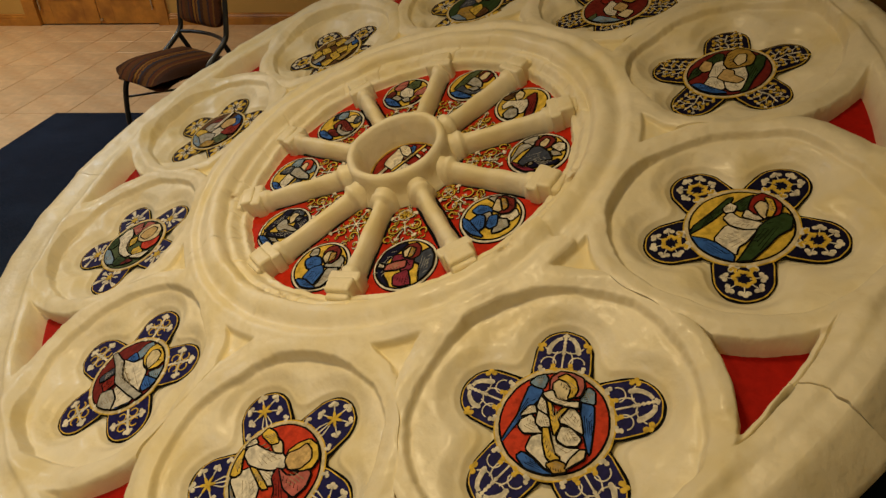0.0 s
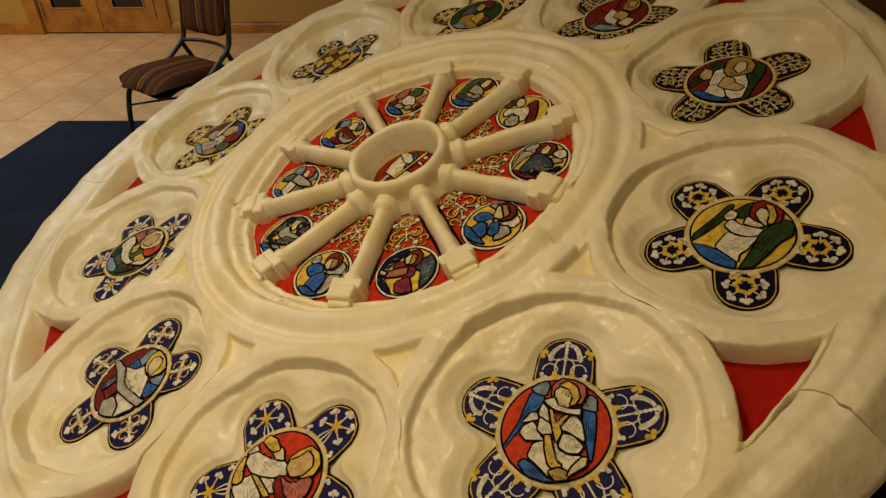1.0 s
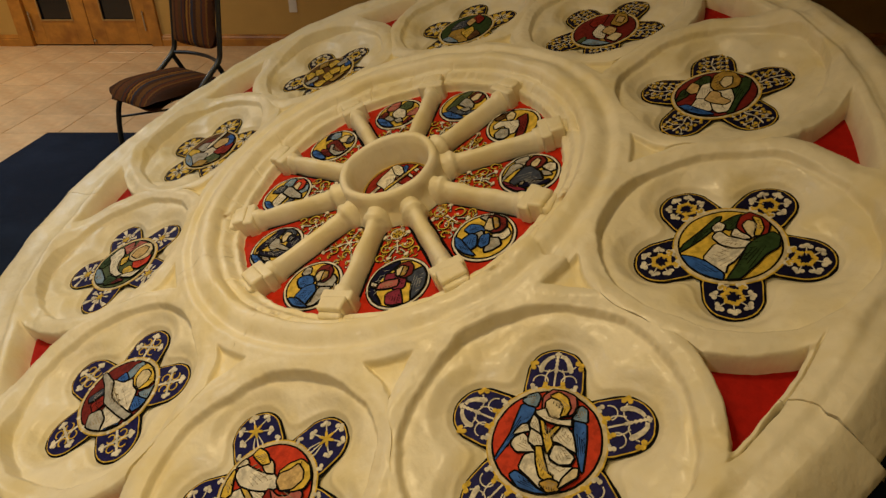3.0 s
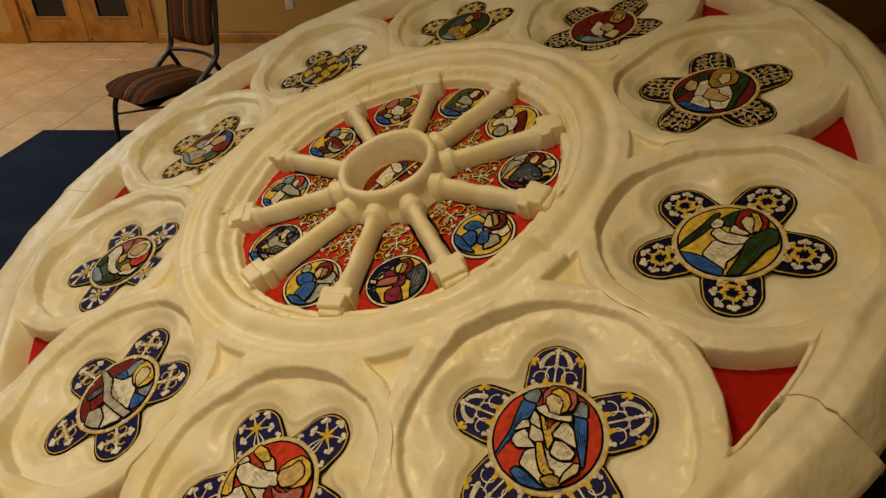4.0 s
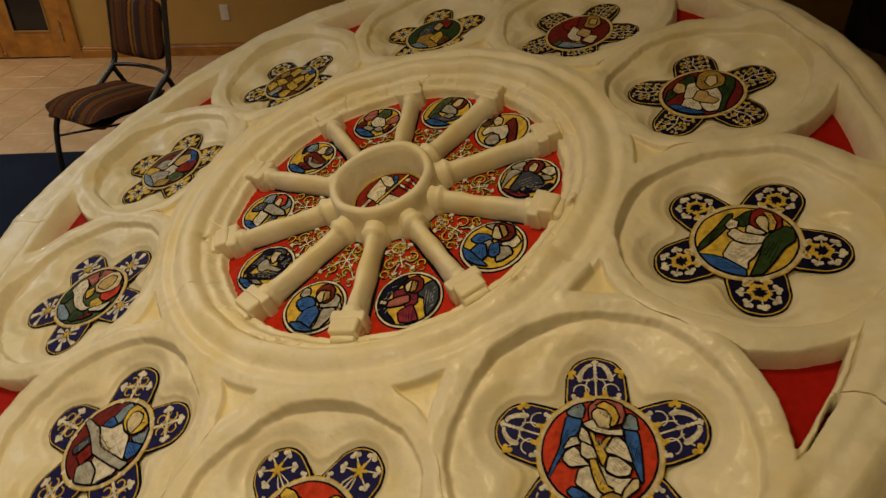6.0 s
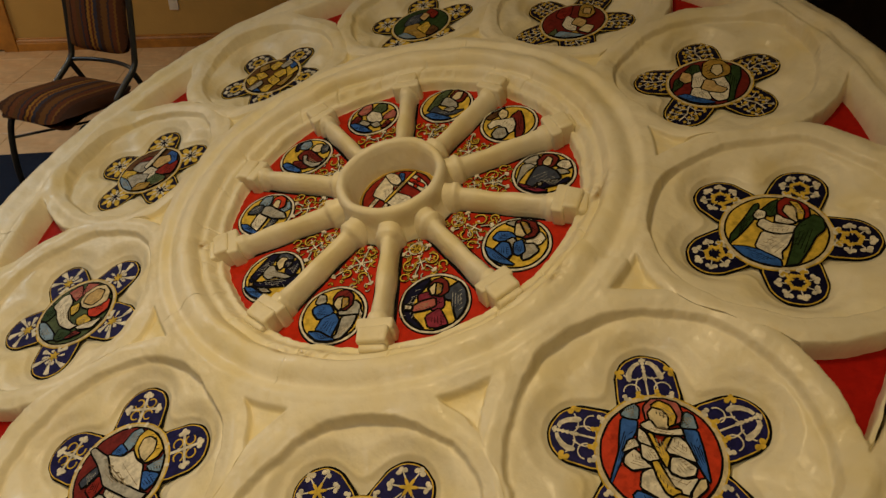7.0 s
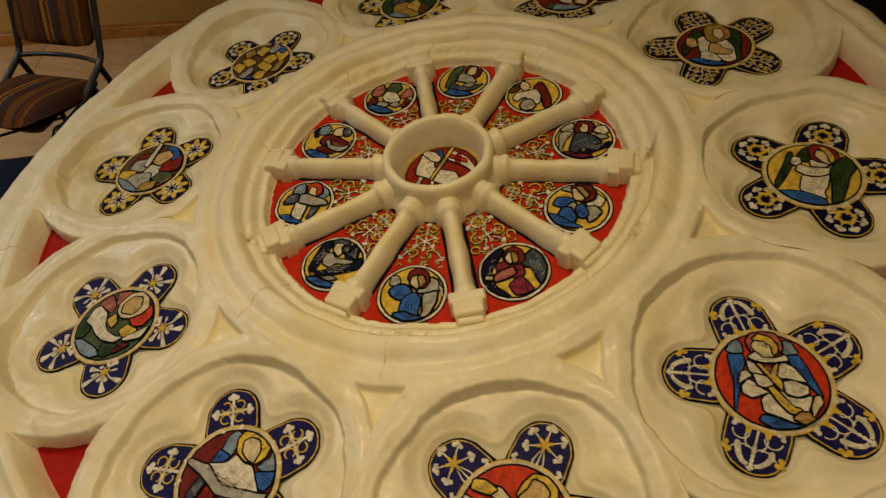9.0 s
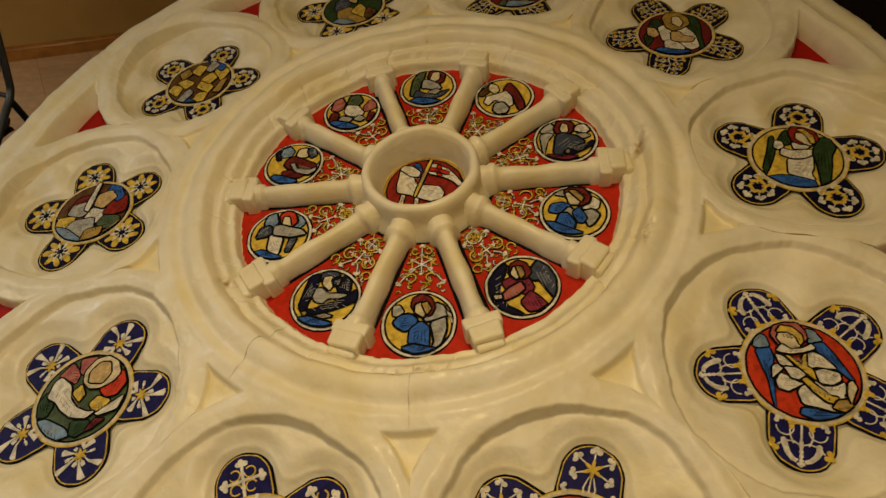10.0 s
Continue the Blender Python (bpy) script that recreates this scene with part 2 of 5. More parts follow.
def relief(x, y, seed, shift, size, gx, gy):
    """Height of the plaster over the panes, for the sector round the cell at (1, 0)."""
    r, th = np.hypot(x, y), np.arctan2(y, x)
    rng = np.random.RandomState(seed)
    p1, p2, p3 = rng.uniform(0, 6.28, 3)
    cx, cy = x - 1.0, y
    d, ph = np.hypot(cx, cy), np.arctan2(cy, cx)
    dw = d / size * (1 + 0.020 * np.sin(2 * ph + p1) + 0.017 * np.sin(3 * ph + p2) + 0.011 * np.sin(5 * ph + p3) + 0.006 * np.sin(9 * ph + p1 + p2))
    # low field between the cells, rising to the rim and to the wheel
    z = 0.060 + 0.032 * sstep(r, 1.215, 1.30) + 0.024 * (1 - sstep(r, 0.685, 0.80))
    # hand-cut edges
    d = d + 0.0020 * waves(gx, gy, 0.075, 21) + 0.0007 * waves(gx, gy, 0.026, 22)
    dw = dw + 0.0025 * waves(gx, gy, 0.09, 23) + 0.0010 * waves(gx, gy, 0.03, 24)
    z = z + 0.010 * np.exp(-((dw - 0.300) / 0.022) ** 2) * sstep(r, 0.70, 0.80)
    # darts towards the wheel
    dart = sstep(d, 0.334, 0.342) * sstep(r, 0.722, 0.734) * (1 - sstep(r, 0.95, 1.0))
    z = z - dart * (0.017 - 0.008 * sstep(r, 0.74, 0.84))
    # pierced corner openings towards the rim
    wide = ((y < 0) & (seed == 10)) | ((y > 0) & (seed == 17))
    ang = np.degrees(np.arctan2(gy, gx))
    lip = 1.243 - 0.0011 * np.clip(ang, -12, 12) + 0.0012 * np.sin(ang * 0.9) + 0.0005 * np.sin(ang * 2.9)
    tri_a = sstep(d, 0.334, 0.344) * sstep(r, 1.02, 1.06) * (1 - sstep(r, lip - 0.003, lip + 0.003) * (1 - 0.10 * (1 - sstep(r, lip + 0.014, lip + 0.018))))
    tri_b = sstep(d, 0.335, 0.347) * sstep(r, 1.02, 1.06) * (1 - sstep(r, 1.228, 1.272))
    tri = np.where(wide, tri_a, tri_b)
    z = z * (1 - tri) - 0.010 * tri
    # the cell: a moulded edge, a ledge and a lobed bowl round the panel
    sx, sy = cx - shift[0], cy - shift[1]
    acc = np.exp(-55 * (np.hypot(sx, sy) - MED_R))
    for k in range(5):
        a = 2 * np.pi * k / 5
        ux, uy = np.cos(a) * sx + np.sin(a) * sy, -np.sin(a) * sx + np.cos(a) * sy
        acc = acc + np.exp(-55 * (np.hypot(np.maximum(ux - PETAL_X1, 0) + np.minimum(ux - PETAL_X0, 0) * (ux < PETAL_X0), uy) - PETAL_R))
    sd = -np.log(acc) / 55
    bowl = 0.011 * sstep(sd, 0.0, 0.013) + 0.019 * sstep(sd, 0.008, 0.050) + 0.010 * sstep(dw, 0.20, 0.262) - 0.008 * (1 - sstep(sd, -0.012, 0.003))
    cell = sstep(dw, 0.262, 0.272)
    z = np.where(dw < 0.30, bowl * (1 - cell) + z * cell, z)
    # mouldings round the wheel, with a chipped inner edge
    r = r + 0.0022 * waves(gx, gy, 0.11, 7) * (1 - sstep(r, 0.60, 0.68)) + 0.0018 * waves(gx, gy, 0.034, 8) * (1 - sstep(r, 0.56, 0.60))
    r = r + 0.006 * (1 + np.cos(np.arctan2(gy, gx) - 2.18)) * (1 - sstep(r, 0.56, 0.64))
    ring = 0.036 * sstep(r, 0.532, 0.542) + 0.024 * sstep(r, 0.553, 0.578) - 0.010 * np.exp(-((r - 0.592) / 0.0038) ** 2) * np.clip(0.55 + 0.6 * waves(gx, gy, 0.20, 31), 0.1, 1.0)
    ring = ring + 0.030 * sstep(r, 0.584, 0.612) + 0.005 * np.exp(-((r - 0.622) / 0.022) ** 2) - 0.014 * np.exp(-((r - 0.670) / 0.022) ** 2)
    turn = (np.degrees(np.arctan2(gy, gx)) + 3.0 * np.sin(5 * np.arctan2(gy, gx)) + 60 * (r - 0.57)) % 36
    crack = np.exp(-((turn - 10.5) / 0.32) ** 2) + 0.7 * np.exp(-((turn - 26.0) / 0.26) ** 2)
    ring = ring - 0.006 * crack * sstep(r, 0.548, 0.556) * (1 - sstep(r, 0.594, 0.604))
    for chip in CHIPS:
        ring = ring - 0.011 * chip_mask(gx, gy, *chip) * np.clip(0.4 + waves(gx, gy, 0.022, 61), 0, 1.3)
    blend = sstep(r, 0.670, 0.712)
    z = ring * (1 - blend) + z * blend
    # rim: a groove and an outer roll, or a plain slope on one side
    lean = rim_lean(ang)
    z = z - (0.009 - 0.006 * lean) * np.exp(-((r - 1.308) / 0.014) ** 2) + 0.006 * (1 - lean) * np.exp(-((r - 1.340) / 0.02) ** 2) - 0.0045 * (1 - lean) * np.exp(-((r - 1.296 - 0.003 * waves(gx, gy, 0.3, 71)) / 0.0055) ** 2)
    # beside the broken joint a thin lip has come loose along the opening
    slit = np.exp(-((r - lip - 0.0135) / (0.0022 + 0.0028 * sstep(ang, -4.5, -1.0) * (1 - sstep(ang, -0.6, 0.0)))) ** 4)
    z = z - slit * wide * (0.012 * sstep(ang, -8, -6) * (1 - sstep(ang, 5, 8)) + 0.13 * sstep(ang, -6.0, -3.5) * (1 - sstep(ang, -0.7, -0.2)))
    lump = 0.0040 * waves(gx, gy, 0.24, 50) + 0.0014 * waves(gx, gy, 0.095, 80) + 0.0005 * waves(gx, gy, 0.042, 90)
    z = z + lump * sstep(z, 0.004, 0.03)
    return z, dart, tri * (d > 0.33)


def joint_line(r, k):
    jag = 0.016 * np.abs((r * 14 + k) % 2 - 1) * sstep(r, 0.55, 0.60) * (1 - sstep(r, 0.70, 0.78)) if k == 4 else 0
    if k == 1:
        jag = (0.010 * np.abs((r * 17) % 2 - 1) + 0.004 * np.abs((r * 61 + 0.4) % 2 - 1)) * sstep(r, 1.25, 1.29) + 0.030 * np.abs((r * 19 + 0.3) % 2 - 1) * sstep(r, 0.57, 0.62) * (1 - sstep(r, 0.72, 0.78))
    return jag + 0.006 * np.sin(17 * r + 2.1 * k) * sstep(r, 0.56, 0.7) * (1 - sstep(r, 1.2, 1.34)) + 0.002 * np.sin(61 * r + k) * (1 - sstep(r, 1.25, 1.34)) * sstep(r, 0.56, 0.6)


def open_joint(r, k):
    """Half the gap of a joint: one has broken open at the rim."""
    rim = ((0.0007 + 0.0007 * np.exp(-((r - 1.330) / 0.02) ** 2)) if k == 1 else 0.0003) * sstep(r, 1.24, 1.27) * (0.6 + 0.4 * np.sin(90 * r + k))
    if k == 1:
        rim = rim + 0.0010 * sstep(r, 0.82, 0.86) * (1 - sstep(r, 1.02, 1.05)) * (0.6 + 0.4 * np.sin(75 * r))
    if k in (3, 4, 8):
        rim = rim + (0.0016 if k == 4 else 0.0007) * (1 - sstep(r, 0.66, 0.76)) * (0.65 + 0.35 * np.sin(140 * r + k))
    return rim


def rim_lean(angle):
    return sstep(angle, -34, -14) * (1 - sstep(angle, 22, 50))


def rim_swell(angle):
    """How far the cast rim bulges past the even circle, by the angle in degrees."""
    return np.interp((angle + 180) % 360, (0, 15, 25, 35, 54, 75, 100, 120, 320, 340, 360), (0.0, 0.015, 0.03, 0.06, 0.07, 0.055, 0.03, 0.0, 0.0, 0.015, 0.0))


def tracery_segment(k):
    """One cast sector of the tracery, with its cell, out to the rounded rim and its side."""
    na, base = 200, 10 + 7 * k
    rr = np.concatenate([np.linspace(0.506, 1.229, 252), np.linspace(1.230, 1.280, 42), np.linspace(1.283, 1.345, 20)])
    th = np.linspace(-np.pi / 10, np.pi / 10, na)
    R, T = np.meshgrid(rr, th, indexing="ij")
    # the joints wander a little; neighbours share the same line
    frac = (T + np.pi / 10) / (np.pi / 5)
    T = T + joint_line(R, (k + 1) % 10) * (1 - frac) ** 3 + joint_line(R, k) * frac ** 3
    T = T + open_joint(R, (k + 1) % 10) * (1 - frac) ** 6 - open_joint(R, k) * frac ** 6
    X, Y = R * np.cos(T), R * np.sin(T)
    turn = -radians(18 - 36 * k)
    ox, oy = OFFSETS[k]
    Z, dart, tri = relief(X, Y, base, (ox * math.cos(turn) - oy * math.sin(turn), ox * math.sin(turn) + oy * math.cos(turn)), CELL_SIZE[k], X * math.cos(turn) + Y * math.sin(turn), Y * math.cos(turn) - X * math.sin(turn))
    lift = (0.0025, -0.0025)[k] if k < 2 else 0.0012 * math.sin(k * 2.4 + 1)
    Z = Z + lift * sstep(Z, 0.03, 0.08) * sstep(R, 1.2, 1.3)
    # the moulding stands proud on one side of a broken joint
    if k < 2:
        proud = sstep(R, 0.590, 0.606) * (1 - sstep(R, 0.715, 0.735))
        Z = Z + proud * (0.011 * sstep(frac, 0.72, 0.97) if k == 1 else -0.007 * (1 - sstep(frac, 0.0, 0.22)))
    swell = rim_swell(np.degrees(T) + 18 - 36 * k)
    X, Y = X + swell * sstep(R, 1.285, 1.345) * np.cos(T), Y + swell * sstep(R, 1.285, 1.345) * np.sin(T)
    # rounded rim and side, slightly uneven and flattened as on a cast block
    edge = []
    out = 1.386 + 0.003 * math.sin(k * 3.1) + (0.036 * sstep(frac[-1], 0.0, 0.7) if k == 1 else 0.026 * sstep(-frac[-1], -0.7, 0.0) if k == 0 else 0.0)
    for s in range(1, 9):
        a = s / 8 * math.pi / 2
        lean = rim_lean(np.degrees(T[-1]) + 18 - 36 * k)
        edge.append((1.345 + (out - 1.345) * (math.sin(a) * (1 - lean) + s / 8 * lean), 1 - 0.60 * (1 - math.cos(a)) * (1 - lean) - 0.72 * (s / 8) ** 1.2 * lean))
    edge += [(out - 0.001, 0.20), (out - 0.004, -0.02), (out - 0.02, -0.13)]
    XR, YR, ZR = [X], [Y], [Z]
    for er, ez in edge:
        wobble = 0.0016 * waves(np.cos(th), np.sin(th), 0.25, base + 3)
        rad = er + swell[-1] + wobble * (er - 1.345) / 0.04
        XR.append((rad * np.cos(T[-1]))[None])
        YR.append((rad * np.sin(T[-1]))[None])
        ZR.append((Z[-1] * ez if np.min(ez) > 0 else np.full(na, ez * 0.1))[None])
    # end walls close the joint between neighbours
    X, Y, Z = np.concatenate(XR), np.concatenate(YR), np.concatenate(ZR)
    X = np.concatenate([X[:, :1], X[:, :1], X, X[:, -1:], X[:, -1:]], 1)
    Y = np.concatenate([Y[:, :1], Y[:, :1], Y, Y[:, -1:], Y[:, -1:]], 1)
    Z = np.concatenate([Z[:, :1] * 0 - 0.012, Z[:, :1], Z, Z[:, -1:], Z[:, -1:] * 0 - 0.012], 1)
    X, Y = X * math.cos(turn) + Y * math.sin(turn), Y * math.cos(turn) - X * math.sin(turn)
    n0, n1 = X.shape
    co = np.stack([X, Y, Z], -1).reshape(-1, 3)
    i = np.arange(n0 * n1).reshape(n0, n1)
    quads = np.stack([i[:-1, :-1], i[1:, :-1], i[1:, 1:], i[:-1, 1:]], -1)
    quads = np.delete(quads, (1, n1 - 3), 1).reshape(-1, 4)
    me = bpy.data.meshes.new("tracery_segment")
    me.vertices.add(len(co))
    me.vertices.foreach_set("co", co.ravel())
    me.loops.add(quads.size)
    me.loops.foreach_set("vertex_index", quads.ravel())
    me.polygons.add(len(quads))
    me.polygons.foreach_set("loop_start", np.arange(0, quads.size, 4))
    me.polygons.foreach_set("loop_total", np.full(len(quads), 4))
    # the darts' hollows are yellower, the openings' walls redder, the chips brown
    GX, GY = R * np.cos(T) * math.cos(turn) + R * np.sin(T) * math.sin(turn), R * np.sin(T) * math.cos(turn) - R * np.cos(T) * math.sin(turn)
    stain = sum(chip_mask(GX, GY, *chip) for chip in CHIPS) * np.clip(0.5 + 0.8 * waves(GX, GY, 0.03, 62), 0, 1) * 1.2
    for name, mask in (("yellowed", dart), ("opening_red", sstep(tri, 0.25, 0.8)), ("stained", stain)):
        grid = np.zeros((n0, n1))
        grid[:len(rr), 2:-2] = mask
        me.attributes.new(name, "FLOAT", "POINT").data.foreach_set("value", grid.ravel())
    me.update(calc_edges=True)
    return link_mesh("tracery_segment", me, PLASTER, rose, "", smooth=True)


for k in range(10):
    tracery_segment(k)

# red ground that shows in the corner openings and behind the wheel
for k in range(10):
    sector = Flat()
    notch = [(1.305, -0.12), (1.257, -0.09), (1.257, -0.012), (1.275, 0.0)] if k == 0 else [(1.30, 0.0)]
    sector.add([(1.07, -0.04), (1.29, -0.24)] + notch + [(1.29, 0.24), (1.07, 0.04)], 0.006 if k == 0 else 0.014, 0.012)
    link_mesh("red_ground", sector.mesh("red_ground"), GLASS["deep_red"], rose, "flat red painted board behind an opening", pose(0, 0, 0, 0, 0, 36 * k))
bm = bmesh.new()
revolve(bm, [(1.372, -0.016), (0.02, -0.016), (0.02, -0.03), (1.372, -0.03)], 60)
part("backing_board", bm, material("dark_stained_board", (0.05, 0.035, 0.02), 0.6, vary=0.3, scale=6), rose)

# hub
bm = bmesh.new()
revolve(bm, [(0.119, -0.004), (0.122, 0.02), (0.130, 0.07), (0.136, 0.092), (0.141, 0.098), (0.148, 0.100), (0.156, 0.097), (0.161, 0.088), (0.163, 0.070), (0.163, 0.05), (0.168, 0.03), (0.178, 0.012), (0.184, -0.004)], 72, lumps=0.004)
part("hub", bm, PLASTER, rose, "deep round plaster hub", smooth=True)


def spoke_mesh(seed):
    prof = [(0.150, 0.040), (0.180, 0.039), (0.186, 0.042), (0.196, 0.043), (0.202, 0.040), (0.208, 0.031), (0.215, 0.0285)]
    prof += [(0.215 + 0.235 * i / 14, 0.0268 + 0.0012 * math.sin(i * 0.9 + seed)) for i in range(1, 15)]
    prof += [(0.454, 0.033), (0.462, 0.035), (0.470, 0.0345), (0.480, 0.034)]
    bm = bmesh.new()
    rows = []
    for x, r in prof:
        ring = []
        for j in range(25):
            a = math.pi * j / 24
            p = Vector((x, r * math.copysign(abs(math.cos(a)) ** 0.85, math.cos(a)), (r + 0.032) * math.sin(a) - 0.004))
            p += 0.0034 * noise.noise_vector(p * 13 + Vector((seed * 3.7, 0, 0)))
            ring.append(bm.verts.new(p))
        rows.append(ring)
    for a, b in zip(rows, rows[1:]):
        for j in range(24):
            bm.faces.new((a[j], b[j], b[j + 1], a[j + 1]))
    return bm


def soft_block(bm, lo, hi, bevel, seed, lump=0.0045):
    k = len(bm.verts)
    box(bm, lo, hi, bevel, seg=3)
    bm.verts.ensure_lookup_table()
    for v in bm.verts[k:]:
        v.co += lump * noise.noise_vector(v.co * 22 + Vector((seed * 5.1, seed, 0)))


for k in range(10):
    m = pose(0, 0, 0, 0, 0, 18 + 36 * k)
    spoke = part("spoke", spoke_mesh(k), PLASTER, rose, "", m, smooth=True)
    bm = bmesh.new()
    soft_block(bm, (0.474, -0.046, -0.005), (0.508, 0.046, 0.064), 0.008, k)
    soft_block(bm, (0.500, -0.037, -0.005), (0.546, 0.037, 0.069), 0.009, k + 3)
    soft_block(bm, (0.540, -0.035, 0.0), (0.562, 0.035, 0.056), 0.010, k + 6, 0.006)
    part("capital", bm, PLASTER, spoke, "stepped block capital", smooth=True)


# ---- painted figures as plain glass shapes; units: hundredths of the pane's radius ----
class Picture:
    """The cut glass pieces of one round pane, from the back to the front."""

    def __init__(self, ground, swell=1.0):
        self.ground, self.swell, self.pieces = ground, swell, []

    def pane(self, colour, outline):
        n = [int(w) / 100 for w in outline.split()]
        pts = list(zip(n[::2], n[1::2]))
        mx, my = sum(p[0] for p in pts) / len(pts), sum(p[1] for p in pts) / len(pts)
        self.pieces.append((colour, [(mx + (x - mx) * self.swell, my + (y - my) * self.swell) for x, y in pts]))


def rounded(pts, times=2):
    """Corner cutting."""
    for _ in range(times):
        out = []
        for (x0, y0), (x1, y1) in zip(pts, pts[1:] + pts[:1]):
            out += [(0.87 * x0 + 0.13 * x1, 0.87 * y0 + 0.13 * y1), (0.13 * x0 + 0.87 * x1, 0.13 * y0 + 0.87 * y1)]
        pts = out
    return pts


def grown(pts, w):
    """The outline moved outwards by w."""
    area = sum(a[0] * b[1] - b[0] * a[1] for a, b in zip(pts, pts[1:] + pts[:1]))
    s = w if area > 0 else -w
    out = []
    for i, (x, y) in enumerate(pts):
        (x0, y0), (x1, y1) = pts[i - 1], pts[(i + 1) % len(pts)]
        dx, dy = x1 - x0, y1 - y0
        d = math.hypot(dx, dy) or 1
        out.append((x + s * dy / d, y - s * dx / d))
    return out


UNFOLDED = {"cream", "tan"}
DARK_GLASS = {"dark", "slate"}
PALE_GLASS = {"white", "grey", "gold", "sky", "ochre", "rose"}


def medallion(name, radius, inner, picture, parent, m, ring="cream", seed=0):
    """A round pane: pale ring, coloured ground and glass pieces divided by black lines."""
    lead, brush, pale, z = Flat(), Flat(), Flat(), 0.0040
    top = link_mesh(name, Flat().add(wob(ellipse(0, 0, radius, radius, 0, 48), 0.002, seed), z).mesh(name), GLASS[ring], parent, "", m)
    if radius > 0.1:
        link_mesh("gold_edge", Flat().add(wob(ellipse(0, 0, radius + 0.0032, radius + 0.0032, 0, 48), 0.002, seed), z - 0.0004).mesh("gold_edge"), GLASS["gold"], top)
    lw = 0.0029 if radius > 0.1 else 0.0033
    lead.add(wob(ellipse(0, 0, inner + lw, inner + lw, 0, 40), 0.002, seed), z + 0.0004)
    link_mesh("glass_piece", Flat().add(wob(ellipse(0, 0, inner - lw * 0.6, inner - lw * 0.6, 0, 40), 0.002, seed), z + 0.0008).mesh("glass_piece"), GLASS[picture.ground], top)
    z += 0.0008
    for i, (colour, pts) in enumerate(picture.pieces):
        z += 0.0005
        body = rounded([(x * inner, y * inner) for x, y in pts], 1)
        body = wob(clip_circle(body, 0, 0, inner), 0.0012, seed + i)
        lead.add(grown(body, lw if radius > 0.1 or i % 2 else lw * 1.5), z)
        link_mesh("glass_piece", Flat().add(grown(body, -lw * 0.45), z + 0.0003).mesh("glass_piece"), GLASS[colour], top)
        # brushed folds along the larger pieces, and short strokes at their shaded side
        if colour not in UNFOLDED and len(pts) > 3:
            n = len(body)
            mx, my = sum(p[0] for p in body) / n, sum(p[1] for p in body) / n
            far = max(body, key=lambda p: math.hypot(p[0] - mx, p[1] - my))
            L = math.hypot(far[0] - mx, far[1] - my)
            ux, uy = (far[0] - mx) / L, (far[1] - my) / L
            wide = sum(abs(-(p[0] - mx) * uy + (p[1] - my) * ux) for p in body) / n
            ink = pale if colour in DARK_GLASS else brush if colour in PALE_GLASS else lead
            for j, q in enumerate((-0.6, -0.1, 0.35, 0.8)[:4 if L > 0.02 else 3]):
                bend = 0.25 * wide * math.sin(seed + 3 * i + j)
                line = [(mx + ux * L * t - uy * (wide * q + bend * t), my + uy * L * t + ux * (wide * q + bend * t)) for t in (-0.42 + 0.1 * j, -0.1, 0.2, 0.48 - 0.08 * j)]
                ink.add(strip(line, *((0.0007, 0.0003) if colour in ("white", "dark", "slate") else (0.0010, 0.0004))), z + 0.00045)
            side = 1 if (seed + i) % 2 else -1
            for j in range(5):
                t = -0.5 + 0.24 * j
                q = [(mx + ux * L * (t + 0.06 * e) - uy * wide * side * (1.05 - 0.30 * e), my + uy * L * (t + 0.06 * e) + ux * wide * side * (1.05 - 0.30 * e)) for e in (0, 1, 2)]
                (pale if colour in DARK_GLASS else brush if colour in ("white", "grey") else lead).add(strip(q, 0.0009, 0.0004), z + 0.00050)
    link_mesh("leading", lead.mesh("leading"), LEAD, top, "raised black lead line")
    if brush.v:
        link_mesh("brushed_folds", brush.mesh("brushed_folds"), GLASS["umber"], top)
    if pale.v:
        link_mesh("pale_folds", pale.mesh("pale_folds"), GLASS["grey"], top)
    return top


CELL_ART, WHEEL_ART = [], []
pic = Picture("gold")
CELL_ART.append(pic)
pic.pane("green", "-78 -84  -74 -46  -68 6  -66 55  -57 63  -49 23  -52 -11  -59 -48  -69 -79")
pic.pane("green", "-48 39  -38 75  -26 91  -13 47  -24 33")
pic.pane("blue", "-62 -81  -36 -69  -4 -67  38 -75  48 -97  33 -111  1 -113  -31 -102")
pic.pane("white", "-20 -63  -23 -14  6 -13  34 8  36 -34  31 -53  40 -74  11 -69")
pic.pane("white", "-39 -2  -38 22  -12 16  7 22  34 28  34 10  15 -6  -14 -12")
pic.pane("white", "-55 19  -54 43  -36 42  -31 25  -43 12")
pic.pane("white", "-10 20  -16 42  6 48  28 38  18 26")
pic.pane("green", "32 15  36 42  50 73  70 70  84 42  74 13  74 -25  70 -68  62 -102  52 -90  47 -53  41 -18")
pic.pane("crimson", "-14 46  -25 79  -16 104  9 109  35 90  47 63  30 42  5 40")
pic.pane("cream", "-7 57  -7 77  7 80  24 62  31 36  12 42")
pic.pane("gold", "-6 91  12 94  33 72  38 49  28 44  17 72")
pic = Picture("scarlet")
CELL_ART.append(pic)
pic.pane("blue", "-87 25  -59 34  -52 17  -51 -14  -48 -55  -44 -93  -49 -80  -59 -37  -71 -10")
pic.pane("sky", "-90 28  -93 50  -82 63  -68 58  -59 37  -76 29")
pic.pane("blue", "13 61  34 71  53 50  73 24  91 -3  84 -2  54 21  28 43")
pic.pane("sky", "10 61  0 78  4 93  18 93  36 73")
pic.pane("blue", "-4 -93  0 -79  25 -75  49 -77  71 -71  54 -89  27 -98")
pic.pane("white", "0 -72  -9 -48  -1 -33  16 -13  35 -26  57 -20  72 -6  74 -26  70 -37  82 -54  69 -69  53 -74  29 -72")
